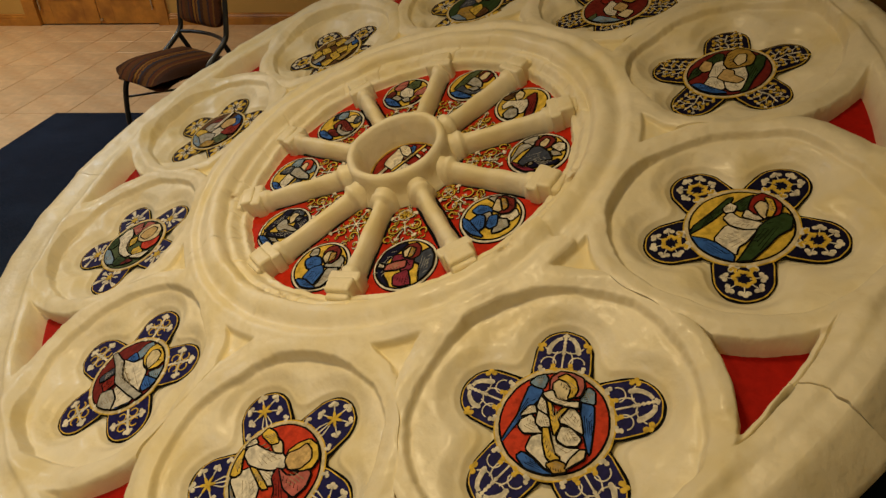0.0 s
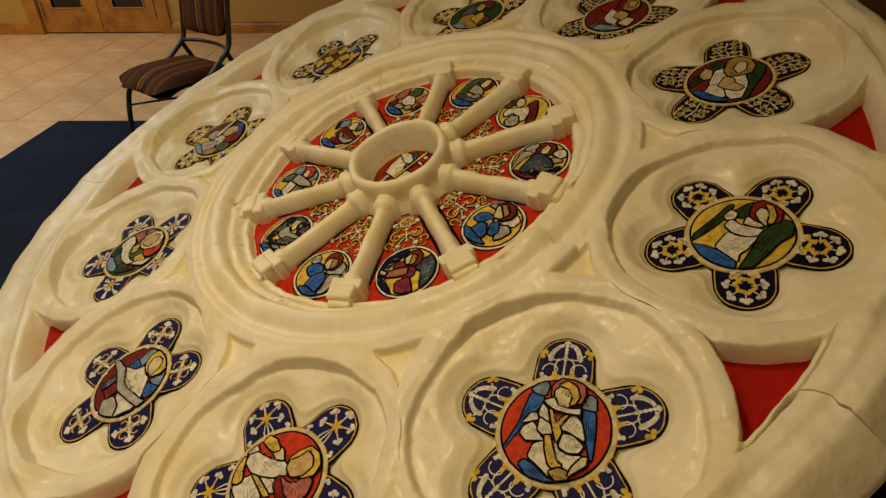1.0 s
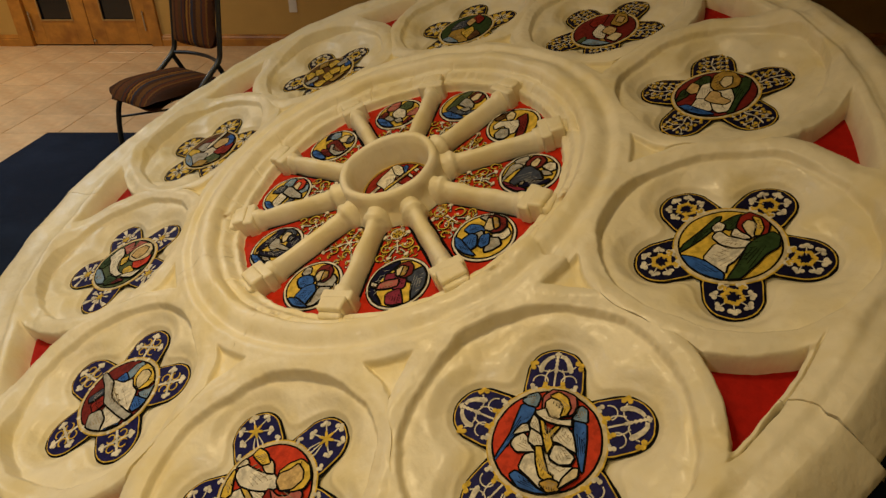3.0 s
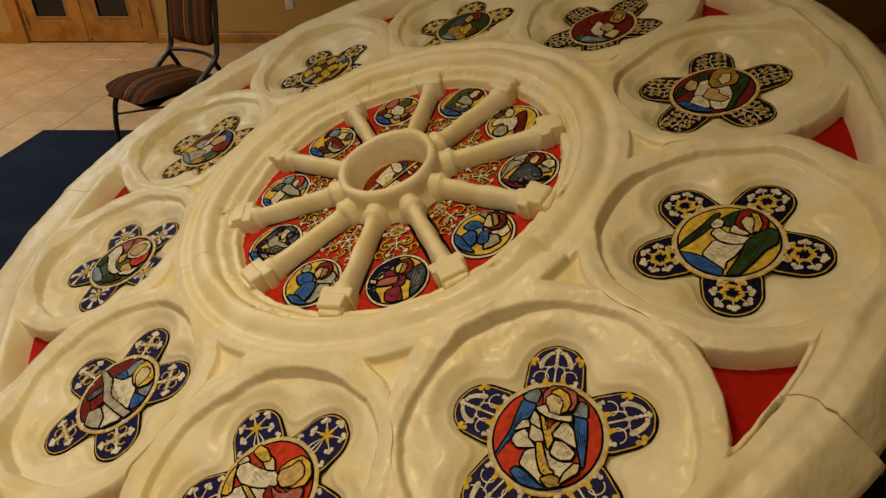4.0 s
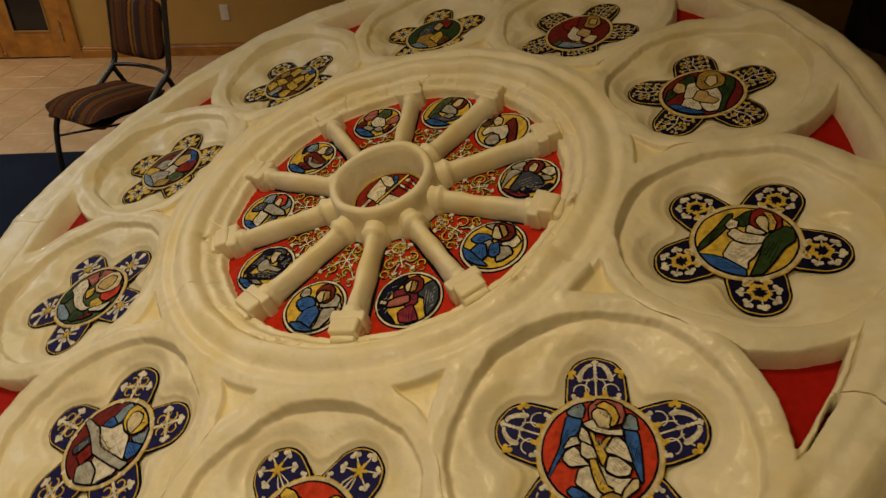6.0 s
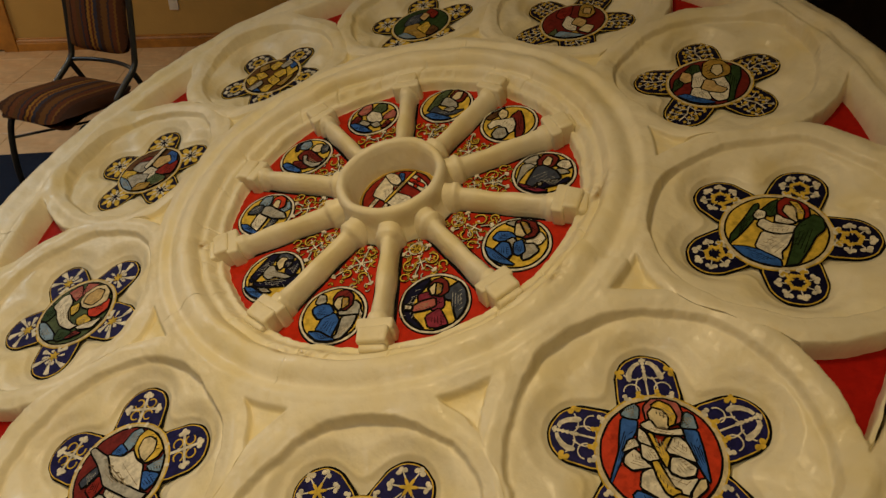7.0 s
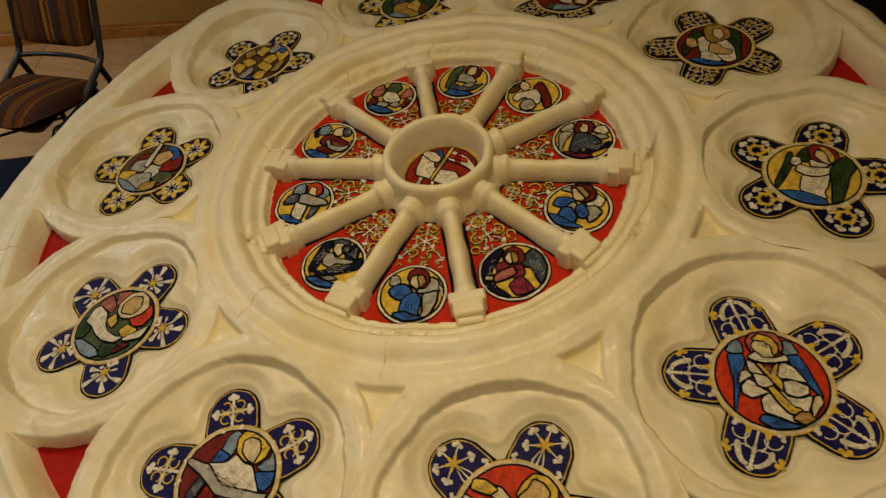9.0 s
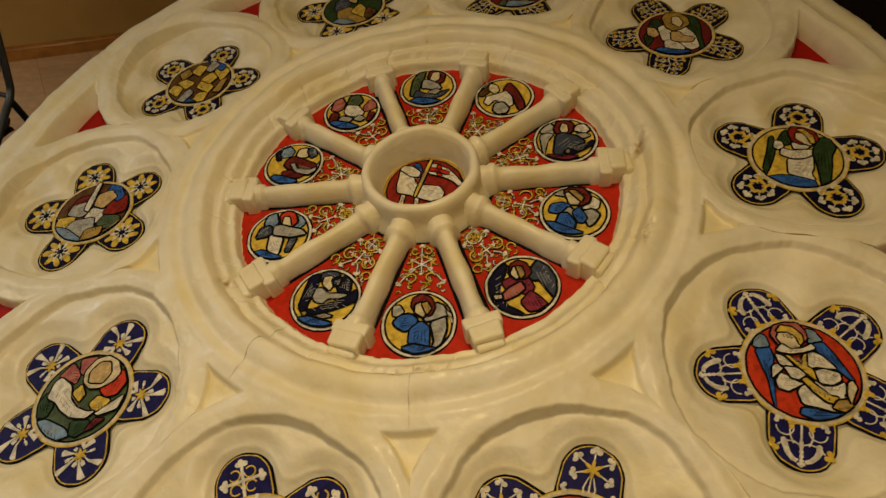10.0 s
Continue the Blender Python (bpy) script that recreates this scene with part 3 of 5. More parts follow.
pic.pane("white", "-42 -50  -47 -36  -40 -17  -22 -20  -9 -28  2 -30  -9 -41  -24 -53")
pic.pane("white", "-53 -34  -55 -7  -46 1  -33 -8  -40 -17")
pic.pane("white", "4 -1  0 26  12 43  32 39  60 15  41 12  22 10")
pic.pane("white", "29 -23  19 1  35 11  63 8  66 -7  51 -21")
pic.pane("white", "-42 0  -51 21  -35 19  -11 -2  -28 -4")
pic.pane("white", "-21 -25  -35 -3  -12 0  6 -7  3 -20  -9 -25")
pic.pane("gold", "-4 -23  5 -16  28 -32  46 -44  60 -43  59 -58  40 -59  16 -43")
pic.pane("gold", "-34 21  -25 23  -3 6  -3 29  5 37  6 8  18 1  24 -21  -1 -5")
pic.pane("ochre", "48 -69  57 -50  73 -45  84 -54  72 -72")
pic.pane("cream", "80 -54  74 -35  75 -9  83 -3  91 -16  86 -37")
pic.pane("rose", "-45 39  -62 60  -59 88  -42 102  -15 100  1 85  7 65  -17 44")
pic.pane("cream", "-50 54  -46 71  -29 78  -9 65  -6 44  -18 37  -27 38  -39 41")
pic.pane("gold", "-52 67  -45 86  -23 87  -5 73  0 57  -7 48  -15 65  -31 73")
pic.pane("white", "-51 26  -40 44  -24 35  -3 44  12 58  21 48  -1 34  -22 25  -42 23")
pic = Picture("scarlet")
CELL_ART.append(pic)
pic.pane("sky", "-60 -104  -69 -89  -40 -85  3 -91  1 -114  -27 -114")
pic.pane("white", "-58 -82  -56 -53  -48 -34  -13 -39  7 -41  29 -63  39 -84  9 -90")
pic.pane("white", "-35 -29  -8 -4  9 -2  25 -19  12 -32")
pic.pane("gold", "-54 -35  -44 -26  24 -27  16 -40")
pic.pane("white", "-84 -33  -97 -6  -68 3  -38 17  -22 32  2 33  14 19  -7 -6  -29 -23  -54 -35")
pic.pane("white", "-115 -26  -117 -10  -95 5  -83 3  -94 -21")
pic.pane("gold", "-106 -32  -92 -25  -71 -44  -51 -56  -53 -70  -69 -81  -81 -69  -90 -46")
pic.pane("cream", "-53 22  -64 41  -41 44  -18 32  -34 20")
pic.pane("gold", "-93 17  -97 36  -73 44  -45 38  -55 22")
pic.pane("crimson", "11 -10  1 10  37 8  80 -4  89 -27  64 -44  39 -18")
pic.pane("maroon", "28 -79  41 -44  66 -43  77 -62  59 -80")
pic.pane("rose", "5 11  33 16  47 30  47 53  68 57  83 34  83 3  51 -3")
pic.pane("gold", "-11 42  -9 68  3 92  31 98  54 84  61 63  49 43  19 21")
pic.pane("tan", "3 27  -6 43  4 61  7 82  28 82  44 70  44 46  27 25")
pic = Picture("maroon")
CELL_ART.append(pic)
pic.pane("sky", "-49 36  -55 70  -45 89  -32 87  -24 67  -22 38")
pic.pane("blue", "-54 14  -54 40  -24 38  -30 16  -44 6")
pic.pane("sky", "44 43  57 70  59 88  73 92  88 72  84 54  58 42")
pic.pane("blue", "46 34  88 53  92 30  88 11  71 11")
pic.pane("white", "-61 5  -21 24  -13 47  13 39  35 43  63 18  82 2  91 -26  88 -57  62 -78  26 -67  7 -33  -19 -14")
pic.pane("gold", "-15 50  -30 74  -27 94  -5 109  24 106  45 92  50 69  38 47  11 42")
pic.pane("cream", "-4 56  -14 76  -5 89  16 91  32 74  33 46  15 47")
pic.pane("slate", "-58 -65  -55 -22  -34 -27  -39 -70")
pic.pane("crimson", "-29 -67  -30 -28  1 -37  2 -70")
pic.pane("grey", "-1 -77  12 -48  48 -50  76 -74  64 -97  30 -96")
pic.pane("blue", "87 -72  91 -29  110 -26  114 -70")
pic.pane("grey", "-106 -12  -96 -1  -72 1  -50 5  -21 -9  2 -16  27 -10  52 -4  83 4  122 13  128 0  95 -12  59 -23  27 -30  0 -37  -31 -27  -54 -19  -84 -16")
pic = Picture("moss")
CELL_ART.append(pic)
pic.pane("rose", "-89 24  -76 64  -40 45  -36 20  -65 22")
pic.pane("rose", "-43 44  -64 76  -26 93  -9 69  -19 43")
pic.pane("green", "-73 -73  -92 -41  -87 -13  -52 -36  -50 -64")
pic.pane("gold", "-31 0  -20 25  4 6  1 -15")
pic.pane("gold", "26 -12  35 13  71 12  67 -15  48 -23")
pic.pane("sky", "-46 -99  -64 -78  -46 -67  8 -71  31 -83  11 -99  -16 -105")
pic.pane("green", "26 -82  13 -55  56 -40  59 -65  46 -83")
pic.pane("maroon", "57 -67  62 -34  85 -28  70 -56")
pic.pane("scarlet", "31 22  36 59  42 80  62 79  82 56  77 25  55 12")
pic.pane("white", "-77 -28  -85 10  -75 25  -38 14  -20 -12  7 -26  36 -26  54 -20  42 -42  7 -50  -26 -43  -52 -30")
pic.pane("cream", "-18 28  -31 51  -23 85  4 105  32 101  55 72  50 50  30 27  6 18")
pic.pane("tan", "-6 29  -18 54  -7 82  16 89  34 64  29 38")
pic.pane("white", "55 -27  76 3  95 31  110 25  98 -5  68 -28")
pic = Picture("brown", 1.1)
CELL_ART.append(pic)
pic.pane("maroon", "-73 -11  -69 34  -30 57  -9 62  -16 32  -45 4")
pic.pane("gold", "-78 -75  -79 -44  -36 -26  -30 -58  -57 -80")
pic.pane("grey", "-63 -28  -67 4  -38 23  -8 2  -21 -24")
pic.pane("white", "-4 -31  -8 6  25 24  52 5  42 -31")
pic.pane("grey", "-36 -79  -28 -43  19 -20  39 -50  31 -86  4 -86")
pic.pane("sky", "-60 -99  -68 -75  -32 -72  25 -88  27 -105  -15 -111")
pic.pane("moss", "43 -35  48 2  94 2  95 -29  66 -46")
pic.pane("ochre", "36 -99  27 -61  65 -40  73 -62  64 -92")
pic.pane("ochre", "77 -53  102 -25  108 -8  117 -30  105 -59")
pic.pane("crimson", "40 0  38 38  66 72  93 52  93 22  66 4")
pic.pane("blue", "3 67  1 93  31 97  59 70  53 47")
pic.pane("tan", "-3 18  -14 52  13 76  41 60  34 35  27 16")
pic.pane("white", "-25 2  -57 120  -41 116  -7 0")
pic = Picture("brown", 1.28)
CELL_ART.append(pic)
pic.pane("gold", "-81 -60  -75 -34  -44 -35  -40 -73")
pic.pane("gold", "-68 -18  -52 1  -17 -8  -31 -35")
pic.pane("gold", "24 -96  29 -54  53 -41  62 -83")
pic.pane("gold", "9 -25  11 6  55 -10  53 -38")
pic.pane("gold", "-48 39  -46 71  -16 70  -17 29")
pic.pane("gold", "3 11  20 45  49 34  38 2")
pic.pane("gold", "29 56  44 81  76 71  70 23")
pic.pane("ochre", "-83 20  -69 45  -47 27  -61 -1")
pic.pane("ochre", "72 -31  74 17  87 26  93 -27")
pic.pane("grey", "-21 -99  -11 -47  9 -58  1 -107")
pic.pane("blue", "13 -113  15 -83  43 -93")
pic.pane("blue", "-19 102  4 116  46 87  43 65  6 84")
pic.pane("grey", "-4 56  -4 98  25 84  16 51")
pic = Picture("green", 1.1)
CELL_ART.append(pic)
pic.pane("slate", "-56 -28  -71 21  -40 62  -14 17  -22 -30")
pic.pane("ochre", "-21 -73  -40 -36  -8 -3  75 -60  49 -82")
pic.pane("gold", "5 -29  19 20  69 -19  65 -51")
pic.pane("brown", "65 -51  52 5  90 -8  105 -57")
pic.pane("sky", "-33 -108  -16 -71  47 -83  15 -111")
pic.pane("crimson", "-25 58  -28 98  18 81  26 44")
pic.pane("tan", "-28 30  -32 65  -2 57  3 18")
pic = Picture("maroon", 1.1)
CELL_ART.append(pic)
pic.pane("crimson", "-70 12  -84 63  -52 85  -30 29  -43 1")
pic.pane("moss", "-38 -97  -31 -56  -2 -95")
pic.pane("white", "-21 -33  -34 20  9 4  36 -47  8 -50")
pic.pane("ochre", "22 -75  36 -47  66 -66")
pic.pane("tan", "5 -17  2 21  40 14  51 -23")
pic.pane("cream", "45 -44  51 -8  80 -9  84 -48")
pic.pane("sky", "-10 -105  -6 -70  79 -65  74 -92  28 -110")
pic.pane("ochre", "1 32  -20 92  13 106  44 61  37 32")
pic.pane("tan", "8 50  -4 81  21 81  32 50")
pic = Picture("maroon")
CELL_ART.append(pic)
pic.pane("green", "-78 16  -73 59  -54 63  -38 32  -51 9")
pic.pane("green", "-69 -81  -85 -27  -73 3  -55 -39")
pic.pane("tan", "-76 -20  -82 17  -57 16  -41 -15  -54 -29")
pic.pane("green", "14 57  24 91  47 89  66 45  73 -4  88 -58  78 -68  49 -3")
pic.pane("white", "-30 -43  -52 17  -38 35  -7 3  0 -39")
pic.pane("white", "9 -32  1 9  23 36  56 0  74 -56  54 -73  25 -60")
pic.pane("white", "-16 -93  -26 -41  5 -34  38 -69  20 -88")
pic.pane("tan", "-6 -39  -13 3  13 5  23 -11  56 -15  51 -37  18 -43")
pic.pane("ochre", "-29 21  -47 66  -36 93  -5 98  27 77  37 45  14 20  -6 6")
pic.pane("cream", "-15 42  -19 71  0 79  17 49  11 25")
pic.pane("blue", "-48 -93  -32 -76  6 -80  55 -81  31 -106  -8 -115")
pic = Picture("gold")
WHEEL_ART.append(pic)
pic.pane("grey", "-82 57  -73 96  -37 99  -34 57")
pic.pane("white", "21 18  15 56  45 76  72 61  72 29  43 14")
pic.pane("grey", "54 -52  22 6  53 23  81 7  71 -33")
pic.pane("blue", "-80 -19  -81 14  -44 31  -13 22  -34 -8  -53 -21")
pic.pane("grey", "-35 -12  -22 16  12 -4  10 -34")
pic.pane("blue", "18 -41  -8 -4  10 20  45 -17  36 -41")
pic.pane("blue", "-48 -63  -44 -18  -20 -12  13 -44  11 -74  -22 -74")
pic.pane("blue", "-91 -66  -54 -57  13 -73  48 -80  4 -94  -42 -94")
pic.pane("maroon", "-25 33  -50 77  -36 103  6 103  38 75  37 48  16 25")
pic.pane("cream", "-22 22  -45 67  -19 77  11 57  7 28")
pic.pane("ochre", "-39 81  -15 86  18 61  15 40")
pic = Picture("gold")
WHEEL_ART.append(pic)
pic.pane("dark", "-95 -53  -101 -4  -85 45  -67 67  -63 23  -67 -25  -52 -56  -25 -80  8 -88  33 -98  -2 -113  -43 -99  -76 -79")
pic.pane("plum", "-65 -3  -36 26  12 32  37 1  29 -28  -3 -27  -24 -49")
pic.pane("rose", "-56 -60  -36 -18  -9 12  12 -9  -6 -37  -35 -63")
pic.pane("plum", "8 -58  28 -10  68 -31  86 -45  67 -71  40 -84")
pic.pane("slate", "4 41  15 83  26 110  59 85  93 49  112 7  111 -21  81 -3  47 31  23 24")
pic.pane("maroon", "-51 28  -56 63  -39 85  -9 81  15 53  7 26  -24 16")
pic.pane("cream", "-46 30  -43 58  -23 53  -11 31  -23 14")
pic.pane("ochre", "-39 62  -16 64  -1 35  -10 19")
pic.pane("white", "-73 -57  -50 -48  -44 -60  -65 -70")
pic = Picture("gold")
WHEEL_ART.append(pic)
pic.pane("blue", "-74 -18  -66 9  -35 22  -7 11  -5 -18  -31 -38  -59 -31")
pic.pane("grey", "-85 2  -95 35  -75 43  -53 24  -67 4")
pic.pane("grey", "10 16  22 54  30 77  55 74  77 47  51 27  20 8")
pic.pane("white", "64 61  94 54  120 43  121 30  83 40")
pic.pane("grey", "34 9  74 39  87 2  89 -45  92 -86  79 -89  63 -42")
pic.pane("blue", "-5 -74  -18 -28  6 7  38 -6  51 -47  57 -64  28 -79")
pic.pane("blue", "-23 -93  10 -72  50 -70  77 -70  68 -91  27 -101")
pic.pane("maroon", "-38 42  -44 72  -23 95  11 89  33 61  29 30  -3 23")
pic.pane("cream", "-22 27  -29 53  -12 68  11 43  10 18")
pic.pane("ochre", "-13 62  4 74  24 53  17 28")
pic = Picture("gold")
WHEEL_ART.append(pic)
pic.pane("dark", "-69 -52  -77 11  -79 67  -58 79  -45 37  -46 -3  -46 -50")
pic.pane("dark", "27 33  12 67  29 96  58 76  68 43  45 29")
pic.pane("slate", "-37 50  -50 81  -33 101  3 99  18 75  2 58")
pic.pane("cream", "-31 45  -37 71  -11 84  7 55  2 27")
pic.pane("dark", "-7 69  11 82  29 60  12 45")
pic.pane("grey", "-42 -6  -43 24  -27 33  1 18  36 27  75 30  45 9  10 -2  0 -22  -29 -20")
pic.pane("dark", "-66 -51  -25 -52  19 -21  62 14  84 52  106 46  109 19  65 -14  28 -40  -10 -62  -49 -64")
pic.pane("grey", "-6 -66  23 -50  55 -54  23 -70")
pic.pane("blue", "-55 -91  -24 -74  17 -76  62 -77  44 -94  0 -103  -36 -98")
pic.pane("ochre", "-51 -69  -42 -58  -30 -66  -36 -78")
pic = Picture("gold")
WHEEL_ART.append(pic)
pic.pane("sky", "-73 26  -79 70  -58 90  -30 51  -33 19")
pic.pane("sky", "21 37  23 79  40 99  69 69  57 40")
pic.pane("slate", "-75 -36  -77 12  -47 29  -24 3  -44 -22")
pic.pane("slate", "51 -62  43 -1  68 7  70 -57")
pic.pane("white", "-14 -65  -30 -11  0 4  23 -14  37 -77  12 -83")
pic.pane("blue", "-56 -92  -27 -73  10 -79  56 -84  37 -108  -16 -112")
pic.pane("scarlet", "-14 39  -34 77  -16 103  15 96  40 65  27 38")
pic.pane("cream", "-8 36  -18 75  4 78  26 41")
pic.pane("grey", "-20 -8  -33 27  -9 38  26 36  71 38  94 23  46 -3  14 -5")
pic = Picture("gold")
WHEEL_ART.append(pic)
pic.pane("dark", "-94 39  -95 77  -58 104  -88 88  -58 10  -69 1")
pic.pane("sky", "-72 31  -74 62  -51 80  -23 60  -27 34  -51 20")
pic.pane("cream", "-7 38  -12 72  15 87  38 66  36 41  11 33")
pic.pane("slate", "24 70  33 96  64 87  69 57  54 39")
pic.pane("maroon", "-32 -16  -31 15  -10 35  44 24  90 15  101 -18  45 -24  -8 -29")
pic.pane("maroon", "-26 -50  1 -33  66 -43  53 -63  -4 -69")
pic.pane("grey", "-11 -5  6 4  27 -22  77 -17  105 13  112 -16  77 -41  26 -39")
pic.pane("dark", "93 22  110 38  130 0  114 -15")
pic.pane("blue", "-52 -91  -45 -69  -4 -69  54 -75  46 -97  -19 -108")
pic = Picture("gold")
WHEEL_ART.append(pic)
pic.pane("rose", "-87 -8  -93 44  -71 69  -42 39  -41 4  -59 -13")
pic.pane("rose", "37 32  47 79  79 67  92 42  73 18  48 7")
pic.pane("maroon", "-69 -66  -74 -23  -44 -24  -38 -57  -50 -86")
pic.pane("maroon", "79 -42  71 11  96 9  98 -31")
pic.pane("moss", "-34 33  -39 78  -6 95  23 64  12 31  -14 23")
pic.pane("white", "-28 -14  -31 27  15 35  55 1  48 -27  -1 -30")
pic.pane("grey", "-31 -62  -24 -34  23 -39  18 -60")
pic.pane("grey", "26 -45  42 -15  73 -29  59 -52")
pic.pane("blue", "-61 -88  -45 -68  16 -67  72 -83  46 -107  -11 -115")
pic = Picture("gold")
WHEEL_ART.append(pic)
pic.pane("moss", "-53 -60  -73 27  -76 101  -46 109  -33 45  -31 -20  -32 -63")
pic.pane("slate", "-39 -64  -38 -22  13 -41  62 -11  92 8  72 -38  25 -74  -12 -73")
pic.pane("maroon", "-21 54  -22 98  10 119  43 94  51 44  32 26")
pic.pane("cream", "-8 45  -9 89  18 97  32 55  15 34")
pic.pane("grey", "-22 -12  -33 37  -5 42  37 27  58 2  26 -11  1 -8")
pic.pane("grey", "10 -34  35 -2  60 -12  47 -35")
pic.pane("blue", "-41 -92  -21 -68  33 -65  83 -70  56 -96  0 -106")
pic = Picture("gold")
WHEEL_ART.append(pic)
pic.pane("brown", "-103 -11  -110 51  -81 70  -55 60  -62 24  -79 -14")
pic.pane("cream", "-73 29  -74 64  -43 59  -27 30  -39 7")
pic.pane("maroon", "-14 39  -3 83  36 48  78 -13  92 -50  74 -64  36 -4  4 14")
pic.pane("white", "-69 -46  -66 -12  -28 9  -1 34  29 5  45 -36  34 -54  -1 -34  -30 -26  -46 -62")
pic.pane("grey", "-22 -84  -24 -45  6 -33  36 -61  32 -88  2 -100")
pic.pane("dark", "-113 22  -96 60  -65 80  -84 48")
pic = Picture("gold")
WHEEL_ART.append(pic)
pic.pane("grey", "-97 21  -93 58  -71 72  -45 49  -46 24  -74 13")
pic.pane("grey", "-93 3  -71 19  -44 19  -58 -20  -57 -93  -65 -95")
pic.pane("white", "17 49  24 81  53 92  74 66  62 45")
pic.pane("grey", "28 33  62 45  84 37  58 15")
pic.pane("maroon", "-52 42  -48 80  -20 94  9 84  17 49  2 22  -35 21")
pic.pane("cream", "-32 45  -30 77  -9 74  2 40  -15 24")
pic.pane("slate", "-25 -78  -37 14  -16 30  36 22  71 -1  37 -31  8 -60  4 -81")
pic.pane("dark", "4 -61  38 -36  77 -8  92 15  102 -6  61 -49  28 -79")
pic.pane("plum", "-57 -102  -21 -83  19 -86  65 -71  33 -106  -25 -112")
pic.pane("grey", "13 -59  22 -45  30 -61  19 -69")


# ---- flower and scroll ornament of the petals, along x from the medallion to the tip ----
def trefoil(fl, x, y, s, ang, z):
    for t in (-75, 0, 75):
        a = radians(ang + t)
        fl.add(wob(ellipse(x + s * 0.75 * math.cos(a), y + s * 0.75 * math.sin(a), s * 0.62, s * 0.62, 0, 9), s * 0.4, x * 90), z + 0.000004 * t)


def petal_ornament(style):
    """White and gold ornament on one petal."""
    w, g, z = Flat(), Flat(), 0.0045
    if style == "sprig":  # six white trefoils round a gold star
        for i in range(7):
            a = -150 + 50 * i
            cx, cy = 0.158 + 0.030 * math.cos(radians(a)), 0.030 * math.sin(radians(a))
            w.add(strip([(0.158 + 0.010 * math.cos(radians(a)), 0.010 * math.sin(radians(a))), (cx, cy)], 0.0010), z)
            trefoil(w, cx, cy, 0.0085, a, z + 0.0004)
        for i in range(6):
            a = 60 * i + 15
            trefoil(g, 0.156 + 0.013 * math.cos(radians(a)), 0.013 * math.sin(radians(a)), 0.0064, a, z + 0.0008)
        for s in (-1, 1):
            trefoil(g, 0.135, s * 0.017, 0.0055, 180, z + 0.0007)
            g.add(strip([(0.135, s * 0.017), (0.15, s * 0.006)], 0.0022), z + 0.0006)
    elif style == "vine":  # a beaded stem with curling white leaves and gold leaf tips
        w.add(strip([(0.122, 0), (0.200, 0)], 0.0016), z)
        trefoil(w, 0.197, 0, 0.0045, 0, z + 0.0008)
        for i in range(5):
            w.add(ellipse(0.160 + 0.008 * i, 0, 0.0036, 0.0036, 0, 8), z + 0.0002 + 0.00002 * i)
        for s in (-1, 1):
            w.add(strip([(0.166, 0), (0.160, s * 0.012), (0.162, s * 0.026), (0.172, s * 0.036)], 0.0012), z)
            w.add(strip([(0.124, s * 0.010), (0.142, s * 0.018), (0.152, s * 0.017), (0.164, s * 0.012)], 0.0012), z + 0.0001)
            w.add(wob(strip([(0.193, s * 0.0055), (0.190, s * 0.014), (0.181, s * 0.022), (0.170, s * 0.0265), (0.163, s * 0.0275)], 0.0030, 0.0050), 0.003, s), z + 0.0005)
            w.add(ellipse(0.162, s * 0.0275, 0.0052, 0.0046, 0, 9), z + 0.0006)
            w.add(strip(arc(0.138, s * 0.026, 0.014, -90 * s, -90 * s + 180 * s, 8), 0.0011), z)
            trefoil(w, 0.126, s * 0.036, 0.0065, 180 - 40 * s, z + 0.0006)
            trefoil(g, 0.172, s * 0.041, 0.0080, s * 60, z + 0.0007)
            trefoil(g, 0.130, s * 0.012, 0.0072, 120 * s, z + 0.0007)
    elif style == "burst":  # a gold star with white buds on stalks
        for i in range(6):
            a = 60 * i
            g.add(leaf(0.166 + 0.0085 * math.cos(radians(a)), 0.0085 * math.sin(radians(a)), 0.010, 0.0032, a, 10), z + 0.0006 + 0.00004 * i)
        for i in range(5):
            a = -116 + 58 * i
            cx, cy = 0.166 + 0.030 * math.cos(radians(a)), 0.032 * math.sin(radians(a))
            w.add(strip([(0.166 + 0.014 * math.cos(radians(a)), 0.014 * math.sin(radians(a))), (cx, cy)], 0.0013), z)
            trefoil(w, cx, cy, 0.0078, a, z + 0.0005)
        for s in (-1, 0, 1):
            w.add(strip([(0.112, s * 0.006), (0.132, s * 0.010), (0.152, s * 0.004)], 0.0020, 0.0008), z + 0.0003 + 0.00003 * s)
        for s in (-1, 1):
            w.add(strip(arc(0.138, s * 0.032, 0.026, -140 * s, -200 * s, 8), 0.0020), z)
            trefoil(w, 0.124, s * 0.040, 0.0062, 90 * s, z + 0.0006)
    elif style == "cross":  # a white cross flory with gold curls
        w.add(strip([(0.118, 0), (0.188, 0)], 0.0028), z)
        w.add(strip([(0.158, -0.034), (0.158, 0.034)], 0.0028), z + 0.0001)
        trefoil(w, 0.188, 0, 0.0088, 0, z + 0.0005)
        for s in (-1, 1):
            trefoil(w, 0.158, s * 0.033, 0.0085, 90 * s, z + 0.0006)
            w.add(ellipse(0.158 + 0.012 * s, 0, 0.004, 0.0055, 0, 8), z + 0.0003)
            for q in (-1, 1):
                g.add(strip(arc(0.158 + q * 0.013, s * 0.0145, 0.0100, 20 + 90 * q, 20 + 90 * q + 290, 14), 0.0013), z + 0.0004 + 0.0001 * q)
            trefoil(w, 0.122, s * 0.018, 0.006, 150 * s, z + 0.0007)
    elif style == "ray":  # long white rays from a gold boss
